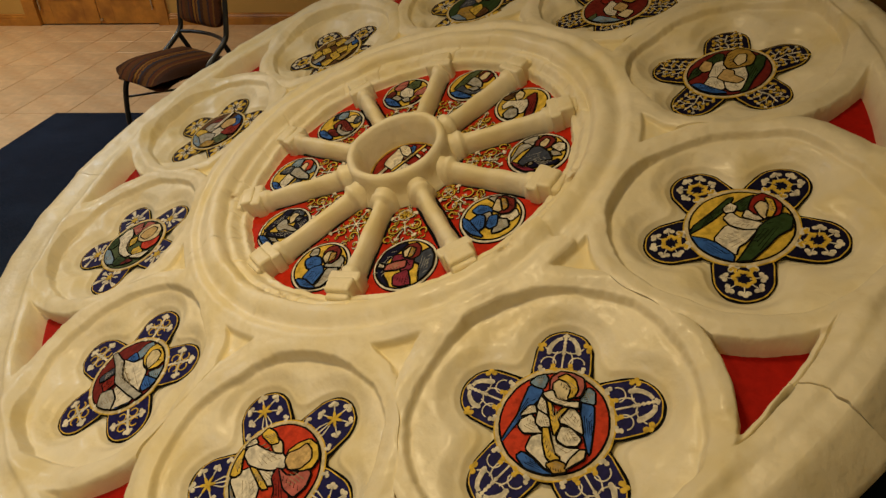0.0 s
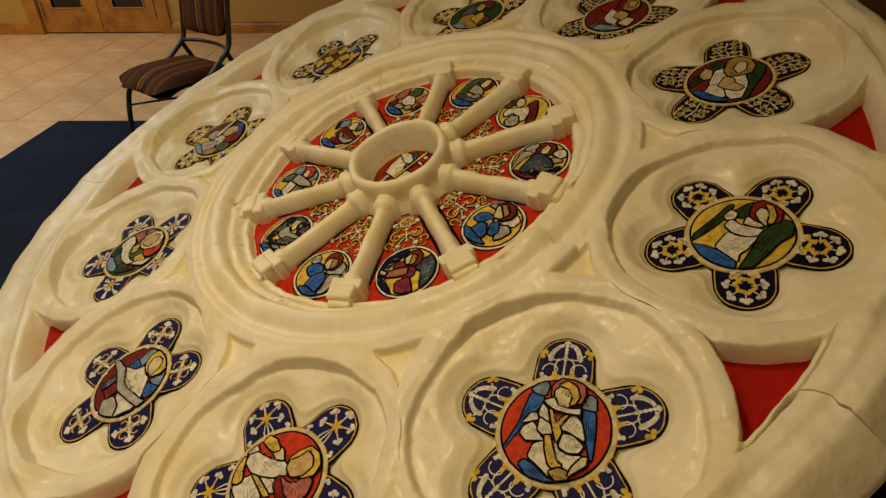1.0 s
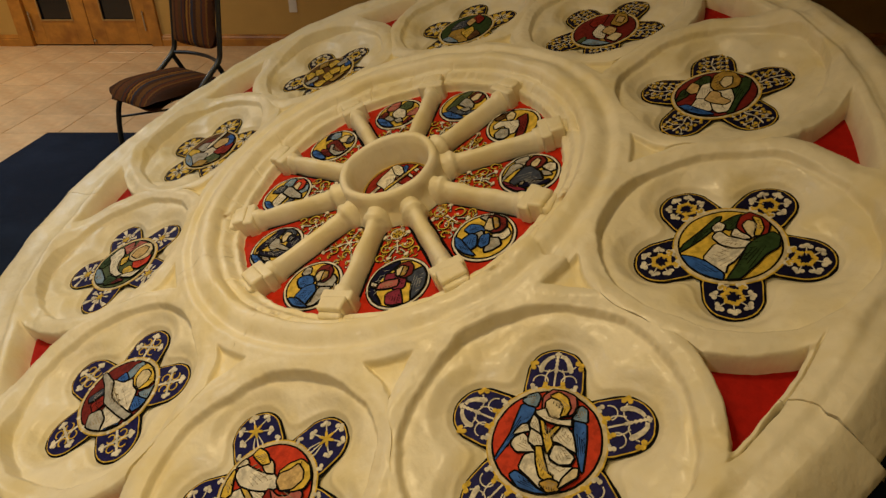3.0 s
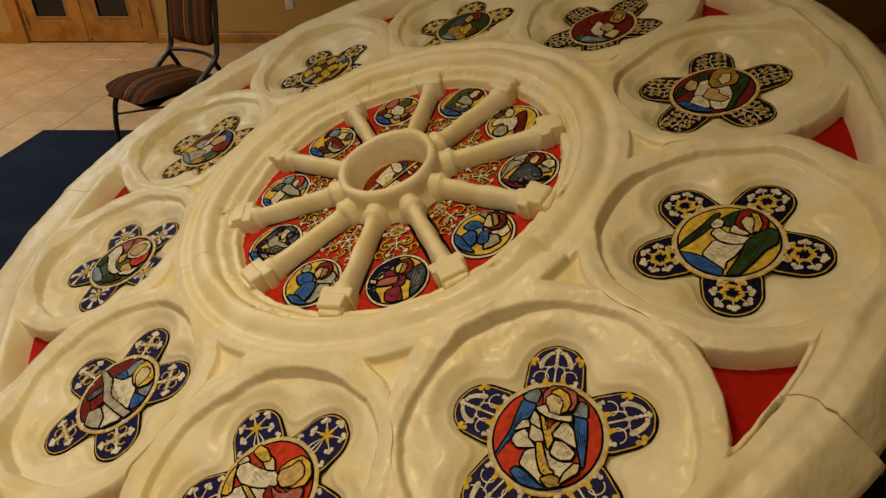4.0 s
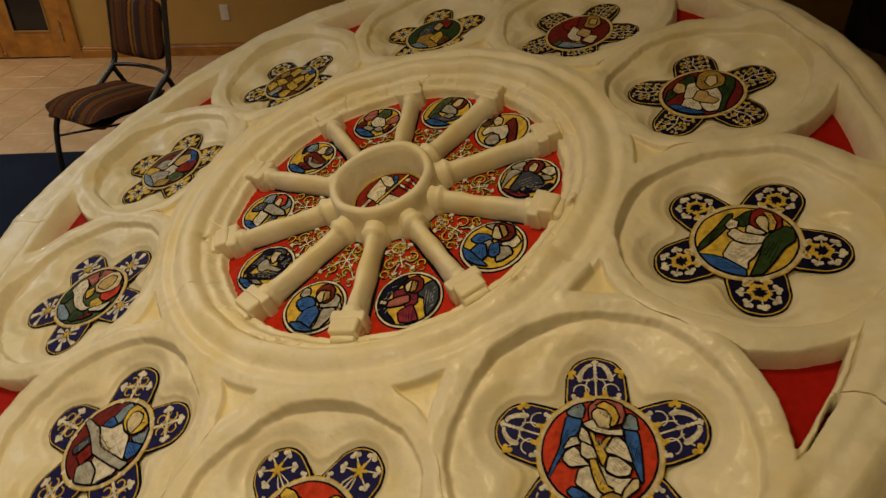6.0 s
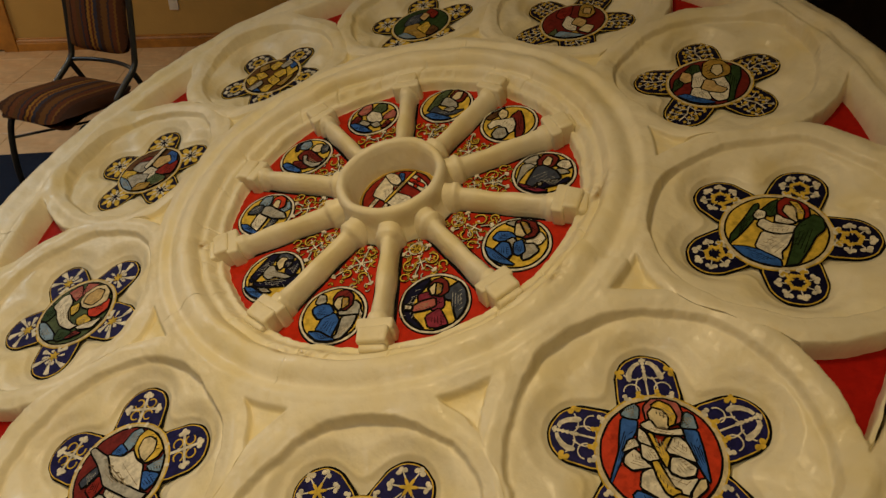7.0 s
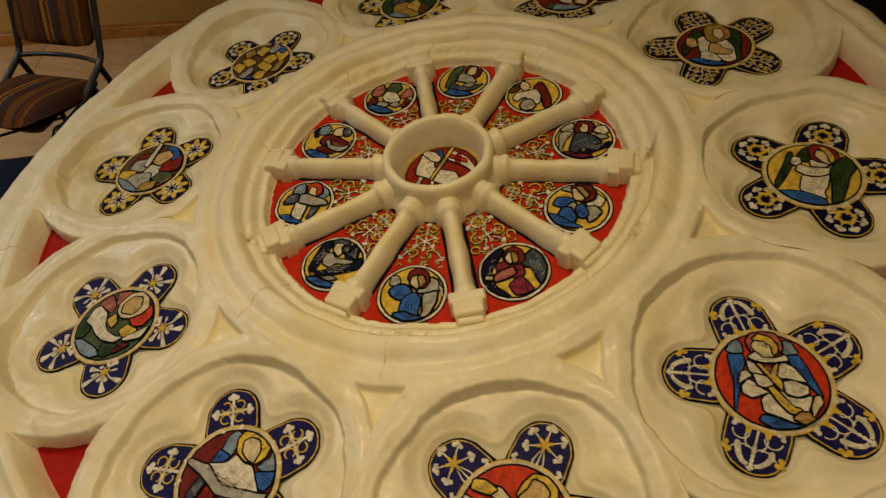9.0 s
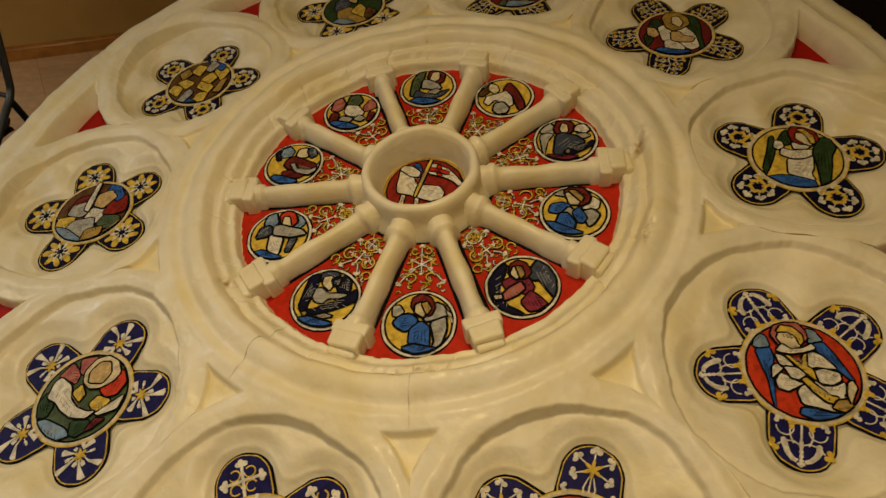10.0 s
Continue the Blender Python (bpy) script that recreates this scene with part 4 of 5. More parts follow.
        for i in range(12):
            a = 30 * i + 9 * math.sin(5 * i)
            c, t = math.cos(radians(a)), math.sin(radians(a))
            r1 = 0.049 if c > -0.3 else 0.038
            if i % 2 == 0:
                ray = [(0.011, -0.0014), (r1 * 0.5, -0.0030), (r1, -0.0074), (r1 + 0.002, 0), (r1, 0.0074), (r1 * 0.5, 0.0030), (0.011, 0.0014)]
            else:
                ray = [(0.011, -0.0012), (r1 * 0.34, -0.0012), (r1 * 0.40, -0.0038), (r1 * 0.55, -0.0030), (r1 * 0.55, 0.0030), (r1 * 0.40, 0.0038), (r1 * 0.34, 0.0012), (0.011, 0.0012)]
            w.add(wob([(0.150 + p * c - q * t, p * t + q * c) for p, q in ray], 0.006, i), z + 0.00003 * i)
        for i in range(6):
            g.add(leaf(0.150 + 0.006 * math.cos(radians(60 * i)), 0.006 * math.sin(radians(60 * i)), 0.008, 0.0030, 60 * i, 10), z + 0.0006 + 0.00003 * i)
    elif style == "flower":  # gold lobes with a white snowflake
        for i in range(8):
            a = 45 * i + 22
            r1 = 0.031
            g.add(wob(ellipse(0.153 + r1 * math.cos(radians(a)), r1 * math.sin(radians(a)), 0.0140, 0.0085, a, 12), 0.006, i), z + 0.00003 * i)
        for i in range(8):
            a = 45 * i
            w.add(strip([(0.153 + 0.008 * math.cos(radians(a)), 0.008 * math.sin(radians(a))), (0.153 + 0.030 * math.cos(radians(a)), 0.030 * math.sin(radians(a)))], 0.0018), z + 0.0006 + 0.00002 * i)
            w.add(ellipse(0.153 + 0.021 * math.cos(radians(a)), 0.021 * math.sin(radians(a)), 0.0045, 0.0045, 0, 7), z + 0.0009)
    else:  # "spray": branching white stems with gold fruit
        rnd = random.Random(9)
        w.add(strip([(0.112, 0.002), (0.135, -0.004), (0.160, 0.004), (0.192, -0.002)], 0.0016), z)
        for i in range(7):
            s = 1 if i % 2 else -1
            x = 0.122 + 0.010 * i
            tip = (x + rnd.uniform(0.002, 0.010), s * rnd.uniform(0.026, 0.038))
            (w if i % 3 else g).add(strip([(x, 0), (x + 0.008, s * 0.014), tip], 0.0008), z + 0.0002)
            w.add(strip([(x + 0.006, s * 0.013), (x + 0.020, s * 0.022)], 0.0008), z + 0.0003)
            trefoil(g if i % 2 else w, tip[0], tip[1], 0.0036, 90 * s, z + 0.0005)
            trefoil(w if i % 2 else g, x + 0.020, s * 0.022, 0.0030, 30 * s, z + 0.0006)
            g.add(wob(ellipse(x + 0.010, -s * 0.013, 0.0042, 0.0042, 0, 9), 0.003, i), z + 0.0007)
            g.add(wob(ellipse(x - 0.002, s * 0.033, 0.0048, 0.0036, 0, 9), 0.003, i + 5), z + 0.0008)
    for fl in (w, g):
        fl.v = [(0.150 + (x - 0.152) * 1.16, y * 1.16, h) for x, y, h in fl.v]
    return w, g


STYLES = ["sprig", "vine", "burst", "cross", "ray", "flower", "sprig", "flower", "spray", "spray"]
FIELD = ["dark", "navy", "navy", "navy", "navy", "dark", "dark", "dark", "dark", "dark"]
CELL_NAMES = ["green winged figure in gold", "blue winged figure on red", "crowned white figure on red", "white figure with a grey scroll", "pink winged figure in white",
              "grey robed figure with a red sleeve", "gold robed figure", "gold figure on dark green", "white figure on dark red", "green winged pair in white"]
outline = Flat()
for k in range(5):
    c, s = math.cos(2 * math.pi * k / 5), math.sin(2 * math.pi * k / 5)
    outline.add([(c * x - s * y, s * x + c * y) for x, y in wob(capsule(PETAL_X0 - 0.03, PETAL_X1, PETAL_R, 16, 0.02), 0.003, k)], 0.0012 + 0.0001 * k)
outline.add(wob(ellipse(0, 0, MED_R + 0.005, MED_R + 0.005, 0, 44), 0.002, 3), 0.0018)
outline_me = outline.mesh("lead_outline")
border_me = Flat().add(wob(capsule(PETAL_X0, PETAL_X1, PETAL_R - 0.0044, 16, 0.02), 0.002, 2), 0.0028).mesh("petal")
field_me = Flat().add(wob(capsule(PETAL_X0, PETAL_X1, PETAL_R - 0.0070, 16, 0.02), 0.002, 2), 0.0034).mesh("petal_field")
field_by = {}
for c in ("dark", "navy"):
    field_by[c] = field_me.copy()
    field_by[c].materials.append(GLASS[c])
border_me.materials.append(GLASS["gold"])
outline_me.materials.append(LEAD)
orn_me = {}
for st in set(STYLES):
    w_, g_ = petal_ornament(st)
    orn_me[st] = (w_.mesh("white_ornament"), g_.mesh("gold_ornament"))
    orn_me[st][0].materials.append(GLASS["white"])
    orn_me[st][1].materials.append(GLASS["gold"])
for k in range(10):
    a = 18 - 36 * k
    place = pose(math.cos(radians(a)) + OFFSETS[k][0], math.sin(radians(a)) + OFFSETS[k][1], 0, 0, 0, a)
    panel = link_mesh("cinquefoil_panel", outline_me, LEAD, rose, "five-lobed painted panel, " + CELL_NAMES[k], place)
    for j in range(5):
        turn = pose(0, 0, 0, 0, 0, 72 * j)
        link_mesh("petal", border_me, None, panel, "", turn)
        link_mesh("petal_field", field_by[FIELD[k]], None, panel, "", turn)
        link_mesh("white_ornament", orn_me[STYLES[k]][0], None, panel, "", turn)
        link_mesh("gold_ornament", orn_me[STYLES[k]][1], None, panel, "", turn)
    base = pose(0, 0, 0, 0, 0, -a)
    medallion("medallion", MED_R, 0.1090 if k < 5 else 0.1105, CELL_ART[k], rose, place @ base @ pose(0, 0, 0.001), "cream", k)["label"] = "round painted pane with a " + CELL_NAMES[k]


# ---- wheel panels ----
def wedge(inset, z):
    r0, r1 = 0.190 + inset, 0.540 - inset
    h0, h1 = 0.040 - inset * 0.5, 0.148 - inset * 0.9
    return [(r0, -h0), (r1, -h1), (r1 + 0.010, 0), (r1, h1), (r0, h0)]


def scroll_work(k):
    """Gold and white scrolls in the narrow part of a wheel panel, on black edging."""
    w, g, b, z = Flat(), Flat(), Flat(), 0.0036
    rnd = random.Random(40 + k)
    mode = k % 3

    def lay(fl, pts, h):
        fl.add(pts, h + 0.0004)
        b.add(grown(pts, 0.0016), h)

    def curl(fl, x, y, r, a0, sweep, h):
        """An open curl with a leaf at its end."""
        pts = [(x + r * (1 - 0.22 * t) * math.cos(radians(a0 + sweep * t)), y + r * (1 - 0.22 * t) * math.sin(radians(a0 + sweep * t))) for t in (i / 20 for i in range(21))]
        lay(fl, strip(pts, 0.0022, 0.0015), h)
        trefoil(fl, pts[-1][0], pts[-1][1], 0.0040, a0 + sweep, h + 0.0008)

    def floret(fl, x, size, arms, h):
        for i in range(arms):
            c, t = math.cos(2 * math.pi * i / arms), math.sin(2 * math.pi * i / arms)
            lay(fl, strip([(x, 0), (x + size * c, size * t)], 0.0019, 0.0014), h + 0.00004 * i)
            trefoil(fl, x + size * c, size * t, 0.0035, 360 * i / arms, h + 0.0009)

    def stalk(fl, pts, h):
        lay(fl, strip(pts, 0.0019, 0.0016), h)
        trefoil(fl, pts[-1][0], pts[-1][1], 0.0062, math.degrees(math.atan2(pts[-1][1] - pts[-2][1], pts[-1][0] - pts[-2][0])), h + 0.0008)

    if mode == 2:
        lay(g, strip(arc(0.262, 0, 0.025, 20, 340, 26), 0.0018), z)
        floret(w, 0.262, 0.028, 6, z + 0.0010)
        stalk(w, [(0.236, 0), (0.216, 0), (0.206, 0)], z + 0.0012)
        for s in (-1, 1):
            stalk(w, [(0.276, s * 0.016), (0.298, s * 0.040), (0.318, s * 0.056)], z + 0.0026)
            curl(g, 0.304, s * 0.024, 0.013, s * 110, s * 250, z + 0.0034)
            curl(g, 0.222, s * 0.018, 0.009, s * -60, s * 240, z + 0.0034)
    else:
        lay(w if mode else g, strip(arc(0.230, 0, 0.019, 0, 350, 24), 0.0020), z)
        floret(g if mode else w, 0.230, 0.012, 6 if mode else 4, z + 0.0008)
        floret(w, 0.284, 0.022, 4, z + 0.0020)
        for s in (-1, 1):
            curl(g, 0.284, s * 0.031, 0.0185, s * (200 + rnd.uniform(-20, 20)), s * -280, z + 0.0030)
            curl(g, 0.316, s * 0.053, 0.0120, s * (20 + rnd.uniform(-20, 20)), s * 260, z + 0.0038)
            stalk(w, [(0.300, s * 0.010), (0.312, s * 0.020), (0.324, s * 0.026)], z + 0.0042)
            stalk(w, [(0.250, s * 0.022), (0.246, s * 0.028), (0.238, s * 0.034)], z + 0.0042)
    # small leaves and tendrils between the scrolls
    for i in range(60):
        x = rnd.uniform(0.200, 0.345)
        y = rnd.uniform(-1, 1) * (0.309 * x - 0.040)
        a0 = rnd.uniform(0, 360)
        lay(g if i % 4 else w, strip(arc(x, y, rnd.uniform(0.0045, 0.0090), a0, a0 + rnd.uniform(110, 220), 8), 0.0016, 0.0009), z - 0.0006 + 0.00002 * i)
    return w, g, b


wedge_black = Flat().add(wedge(0.0, 0), 0.0008).mesh("wheel_panel")
wedge_red = Flat().add(wob([(0.196, -0.0268), (0.531, -0.1352), (0.534, 0), (0.531, 0.1352), (0.196, 0.0268)], 0.002), 0.0018).mesh("red_field")
wedge_black.materials.append(LEAD)
wedge_red.materials.append(GLASS["red"])
WHEEL_NAMES = ["blue robed figure", "crimson robed figure", "blue figure with a grey wing", "white figure with dark wings", "white figure with blue wings", "red robed figure", "white figure with pink wings", "dark green winged figure", "white figure on gold", "dark blue robed figure"]
for k in range(10):
    a = -36 * k
    panel = link_mesh("wheel_panel", wedge_black, None, rose, "red wedge panel with gold scrolls and a " + WHEEL_NAMES[k], pose(0, 0, 0, 0, 0, a))
    link_mesh("red_field", wedge_red, None, panel)
    w_, g_, b_ = scroll_work(k)
    link_mesh("scroll_edging", b_.mesh("scroll_edging"), LEAD, panel)
    link_mesh("white_scroll", w_.mesh("white_scroll"), GLASS["white"], panel)
    link_mesh("gold_scroll", g_.mesh("gold_scroll"), GLASS["gold"], panel)
    turned = Matrix.Rotation(radians(-a), 2) @ Vector(WHEEL_OFFSETS[k])
    bm_ = Flat().add(ellipse(0.4270 + turned.x, turned.y, 0.0945, 0.0945, 0, 40), 0.0030).mesh("medallion_edge")
    link_mesh("medallion_edge", bm_, LEAD, panel)
    mx, my = 0.427 * math.cos(radians(a)) + WHEEL_OFFSETS[k][0], 0.427 * math.sin(radians(a)) + WHEEL_OFFSETS[k][1]
    medallion("medallion", 0.0905, 0.0815, WHEEL_ART[k], rose, pose(mx, my, 0.0008), "white", 60 + k)["label"] = "small round painted pane with a " + WHEEL_NAMES[k]

# centre pane: a white lamb with a flag
lamb = Picture("crimson")
lamb.pane("blue", "-53 62  -55 77  -41 80  -26 57  -33 38")
lamb.pane("white", "-52 -33  -40 -26  -36 -72  -48 -75")
lamb.pane("white", "-14 -38  -2 -35  5 -66  -5 -69")
lamb.pane("white", "38 -30  48 -23  64 -48  54 -54")
lamb.pane("white", "-75 -11  -78 14  -85 48  -68 56  -42 31  -25 7  4 10  37 13  58 -4  57 -25  33 -41  8 -39  -27 -33  -64 -33")
lamb.pane("white", "-87 45  -81 62  -54 64  -28 50  -26 33  -46 28")
lamb.pane("white", "-17 86  8 85  46 73  71 55  95 33  86 23  65 37  39 44  -7 48")
lamb.pane("red", "7 82  20 81  33 44  20 46")
lamb.pane("red", "-12 71  47 67  50 55  -10 58")
lamb.pane("gold", "-18 -39  -9 -37  -8 96  -19 99")
link_mesh("centre_pane", Flat().add(ellipse(0, 0, 0.1235, 0.1235, 0, 48), 0.0012).mesh("centre_pane"), LEAD, rose, "black edging round the centre pane")
medallion("medallion", 0.1185, 0.108, lamb, rose, pose(0, 0, 0.0004), "ochre", 90)["label"] = "round red pane with a white lamb and flag"

# ---- the room ----
WALL_B, A0, A1, B0 = 4.15, -6.4, 4.6, -4.2
MUSTARD = material("mustard_painted_wall", (0.54, 0.33, 0.085), 0.6, vary=0.06, scale=2.5, bump=0.0015, bump_scale=45, tint=(0.47, 0.27, 0.06), tint_scale=1.2)
OAK = material("varnished_oak", (0.47, 0.20, 0.028), 0.34, vary=0.22, scale=9, bump=0.0008, bump_scale=90, tint=(0.30, 0.115, 0.018), tint_scale=5, coat=0.3)
CEILING = material("white_ceiling_paint", (0.72, 0.68, 0.58), 0.8, vary=0.04, scale=3)
CARPET = material("dark_blue_carpet", (0.008, 0.016, 0.037), 0.9, vary=0.3, scale=90, bump=0.004, bump_scale=350, tint=(0.013, 0.025, 0.054), tint_scale=3, spec=0.15)
GROUT = material("sandy_grout", (0.58, 0.40, 0.22), 0.8, vary=0.15, scale=30)
TILE = material("warm_ceramic_tile", (0.74, 0.51, 0.29), 0.36, vary=0.16, scale=9, bump=0.0006, bump_scale=40, tint=(0.66, 0.40, 0.20), tint_scale=5, obj_rand=0.14)
# near-black base colour stands in for the low light on the east side
SHADOW_WALL = material("shade_dark_wall", (0.030, 0.018, 0.010), 0.6, vary=0.3, scale=4)
STEEL = material("black_enamelled_steel", (0.010, 0.012, 0.015), 0.40, vary=0.3, scale=30, metal=0.0, coat=0.1)
CHROME = material("brushed_steel", (0.55, 0.52, 0.46), 0.25, metal=1.0, vary=0.1, scale=40)
DARKGLASS = material("dark_door_glass", (0.010, 0.011, 0.013), 0.08, vary=0.1, scale=3)
PLASTIC = material("white_plastic", (0.75, 0.70, 0.60), 0.35, vary=0.05, scale=10)


def slab(name, lo, hi, mat, label="", kind="structure", parent=None, bevel=0.0, category=""):
    bm = bmesh.new()
    box(bm, lo, hi, bevel)
    ob = part(name, bm, mat, parent, "", None if parent else ROOM)
    tagged(ob, label, category, kind="" if parent else kind)
    return ob


slab("floor", (A0, B0, -0.12), (A1, WALL_B, -0.0025), GROUT, "sandy grout bed under warm ceramic floor tiles", category="floor")
DOOR_L, DOOR_R, DOOR_H = -3.765, -2.625, 2.05
slab("wall_doors_west", (A0, WALL_B, 0), (DOOR_L, WALL_B + 0.16, CEIL), MUSTARD, "mustard painted plaster wall beside the oak doors", category="wall")
slab("wall_doors_east", (DOOR_R, WALL_B, 0), (A1, WALL_B + 0.16, CEIL), MUSTARD, "mustard painted plaster wall with oak skirting", category="wall")
slab("wall_doors_head", (DOOR_L, WALL_B, DOOR_H), (DOOR_R, WALL_B + 0.16, CEIL), MUSTARD, "mustard wall above the oak doors", category="wall")
slab("wall_west", (A0 - 0.16, B0, 0), (A0, WALL_B + 0.16, CEIL), MUSTARD, "plain mustard painted side wall", category="wall")
slab("wall_east", (A1, B0, 0), (A1 + 0.16, WALL_B + 0.16, CEIL), SHADOW_WALL, "plain side wall, its shade put into a near-black brown colour", category="wall")
slab("wall_south", (A0 - 0.16, B0 - 0.16, 0), (A1 + 0.16, B0, CEIL), MUSTARD, "plain mustard painted back wall", category="wall")
slab("ceiling", (A0 - 0.16, B0 - 0.16, CEIL), (A1 + 0.16, WALL_B + 0.16, CEIL + 0.1), CEILING, "plain off-white ceiling", category="ceiling")


def skirting(a0, a1):
    bm = bmesh.new()
    prof = [(0.0, 0.0), (-0.020, 0.0), (-0.020, 0.060), (-0.014, 0.066), (-0.017, 0.074), (-0.013, 0.084), (-0.009, 0.090), (-0.011, 0.098), (-0.004, 0.105), (0.0, 0.105)]
    ends = [[bm.verts.new((a, WALL_B + b - 0.001, z)) for b, z in prof] for a in (a0, a1)]
    for i in range(len(prof) - 1):
        bm.faces.new((ends[0][i], ends[0][i + 1], ends[1][i + 1], ends[1][i]))
    for e in ends:
        bm.faces.new(e)
    ob = part("baseboard", bm, OAK, None, "", ROOM)
    return tagged(ob, "moulded varnished oak skirting board along the wall", "skirting", kind="structure")


skirting(A0, DOOR_L - 0.105)
skirting(DOOR_R + 0.09, A1)

# doors: two oak leaves with dark glass in an oak frame
doors = tagged(empty("double_door", ROOM @ pose(DOOR_L, WALL_B, 0)), "varnished oak double door with dark glass panes, closed", "door", kind="structure")
DW = DOOR_R - DOOR_L
for name, lo, hi in (("jamb", (-0.105, -0.028, 0), (0.012, 0.10, DOOR_H + 0.09)), ("jamb", (DW - 0.012, -0.028, 0), (DW + 0.09, 0.10, DOOR_H + 0.09)), ("head", (0.012, -0.028, DOOR_H - 0.012), (DW - 0.012, 0.10, DOOR_H + 0.09))):
    bm = bmesh.new()
    box(bm, lo, hi, 0.006)
    part(name, bm, OAK, doors)
half = DW / 2
for i, x0 in enumerate((0.014, half + 0.002)):
    x1 = x0 + half - 0.018
    leaf_ob = empty("door_leaf", parent=doors)
    g0, g1 = (x0 + 0.122, x0 + 0.419) if i == 0 else (x1 - 0.415, x1 - 0.118)
    for name, lo, hi in (("stile", (x0, 0.012, 0.012), (g0, 0.052, DOOR_H - 0.016)), ("stile", (g1, 0.012, 0.012), (x1, 0.052, DOOR_H - 0.016)), ("bottom_rail", (g0, 0.012, 0.012), (g1, 0.052, 0.228)), ("top_rail", (g0, 0.012, 1.88), (g1, 0.052, DOOR_H - 0.016))):
        bm = bmesh.new()
        box(bm, lo, hi, 0.003)
        part(name, bm, OAK, leaf_ob)
    bm = bmesh.new()
    box(bm, (g0, 0.030, 0.228), (g1, 0.038, 1.88))
    part("pane", bm, DARKGLASS, leaf_ob, "dark glass pane")
    for lo, hi in (((g0, 0.004, 0.222), (g1, 0.014, 0.236)), ((g0 - 0.004, 0.004, 0.222), (g0 + 0.008, 0.014, 1.88)), ((g1 - 0.008, 0.004, 0.222), (g1 + 0.004, 0.014, 1.88))):
        bm = bmesh.new()
        box(bm, lo, hi, 0.003)
        part("bead", bm, material("pale_oak_bead", (0.40, 0.24, 0.08), 0.4, vary=0.2, scale=20) if "pale_oak_bead" not in bpy.data.materials else bpy.data.materials["pale_oak_bead"], leaf_ob)
    hx = x0 + 0.030 if i == 0 else x1 - 0.026
    bm = bmesh.new()
    tube(bm, [(hx, -0.012, 0.14), (hx, -0.012, 0.31)], 0.008, 10)
    tube(bm, [(hx, -0.012, 0.16), (hx, 0.014, 0.16)], 0.005, 8)
    tube(bm, [(hx, -0.012, 0.29), (hx, 0.014, 0.29)], 0.005, 8)
    part("pull_bar", bm, CHROME, leaf_ob, "short brushed steel bar")
bm = bmesh.new()
tube(bm, [(half + 0.022, 0.012, 0.05), (half + 0.022, -0.010, 0.05)], 0.012, 12)
part("floor_bolt", bm, CHROME, doors)

# wall socket
sock = tagged(empty("wall_socket", ROOM @ pose(-1.278, WALL_B, 0.36)), "white plastic wall socket plate on the mustard wall", "socket")
bm = bmesh.new()
box(bm, (-0.036, -0.009, -0.064), (0.036, 0.0, 0.064), 0.004)
part("plate", bm, PLASTIC, sock)
for dz in (-0.028, 0.028):
    bm = bmesh.new()
    box(bm, (-0.018, -0.0115, dz - 0.014), (0.018, -0.008, dz + 0.014), 0.003)
    part("outlet", bm, PLASTIC, sock)

# carpet
slab("carpet", (-2.324, B0 + 0.3, -0.004), (A1 - 0.05, 1.824, 0.008), CARPET, "dark blue woven carpet lying on the tiles", kind="", category="carpet", bevel=0.004)

# stand below the window
stand = tagged(empty("display_stand"), "plain dark timber trestle holding up the rose window", "stand")
DARKWOOD = bpy.data.materials["dark_stained_board"]
for x in (-0.7, 0.7):
    for y in (-0.25, 0.85):
        top = CENTRE_Z + y * math.tan(radians(TILT_DEG)) - 0.045
        bm = bmesh.new()
        box(bm, (x - 0.04, y - 0.04, 0.008), (x + 0.04, y + 0.04, top), 0.004)
        part("leg", bm, DARKWOOD, stand)
    bm = bmesh.new()
    box(bm, (x - 0.045, -0.95, -0.09), (x + 0.045, 1.1, -0.031), 0.004)
    part("bearer", bm, DARKWOOD, stand, "", pose(0, 0, CENTRE_Z, TILT_DEG, 0, 0))

# ---- the chair ----
STRIPE = bpy.data.materials.new("striped_woven_fabric")
STRIPE.use_nodes = True
nt = STRIPE.node_tree
bsdf = nt.nodes["Principled BSDF"]
bsdf.inputs["Roughness"].default_value = 0.85
bsdf.inputs["Specular IOR Level"].default_value = 0.2
tc = nt.nodes.new("ShaderNodeTexCoord")
sep = nt.nodes.new("ShaderNodeSeparateXYZ")
nt.links.new(tc.outputs["Object"], sep.inputs[0])
wn = nt.nodes.new("ShaderNodeTexNoise")
wn.inputs["Scale"].default_value = 60
nt.links.new(tc.outputs["Object"], wn.inputs["Vector"])
ma = nt.nodes.new("ShaderNodeMath")
ma.operation = "MULTIPLY_ADD"
ma.inputs[1].default_value = 0.012
nt.links.new(wn.outputs["Fac"], ma.inputs[0])
# woven zigzag edges of the bands
zig = nt.nodes.new("ShaderNodeMath")
zig.operation = "PINGPONG"
zig.inputs[1].default_value = 0.008
nt.links.new(sep.outputs["Y"], zig.inputs[0])
zx = nt.nodes.new("ShaderNodeMath")
zx.operation = "MULTIPLY_ADD"
zx.inputs[1].default_value = 0.8
nt.links.new(zig.outputs[0], zx.inputs[0])
nt.links.new(sep.outputs["X"], zx.inputs[2])
nt.links.new(zx.outputs[0], ma.inputs[2])
mp = nt.nodes.new("ShaderNodeMapRange")
mp.inputs[1].default_value, mp.inputs[2].default_value = -0.185, 0.195
nt.links.new(ma.outputs[0], mp.inputs[0])
rp = nt.nodes.new("ShaderNodeValToRGB")
rp.color_ramp.interpolation = "CONSTANT"
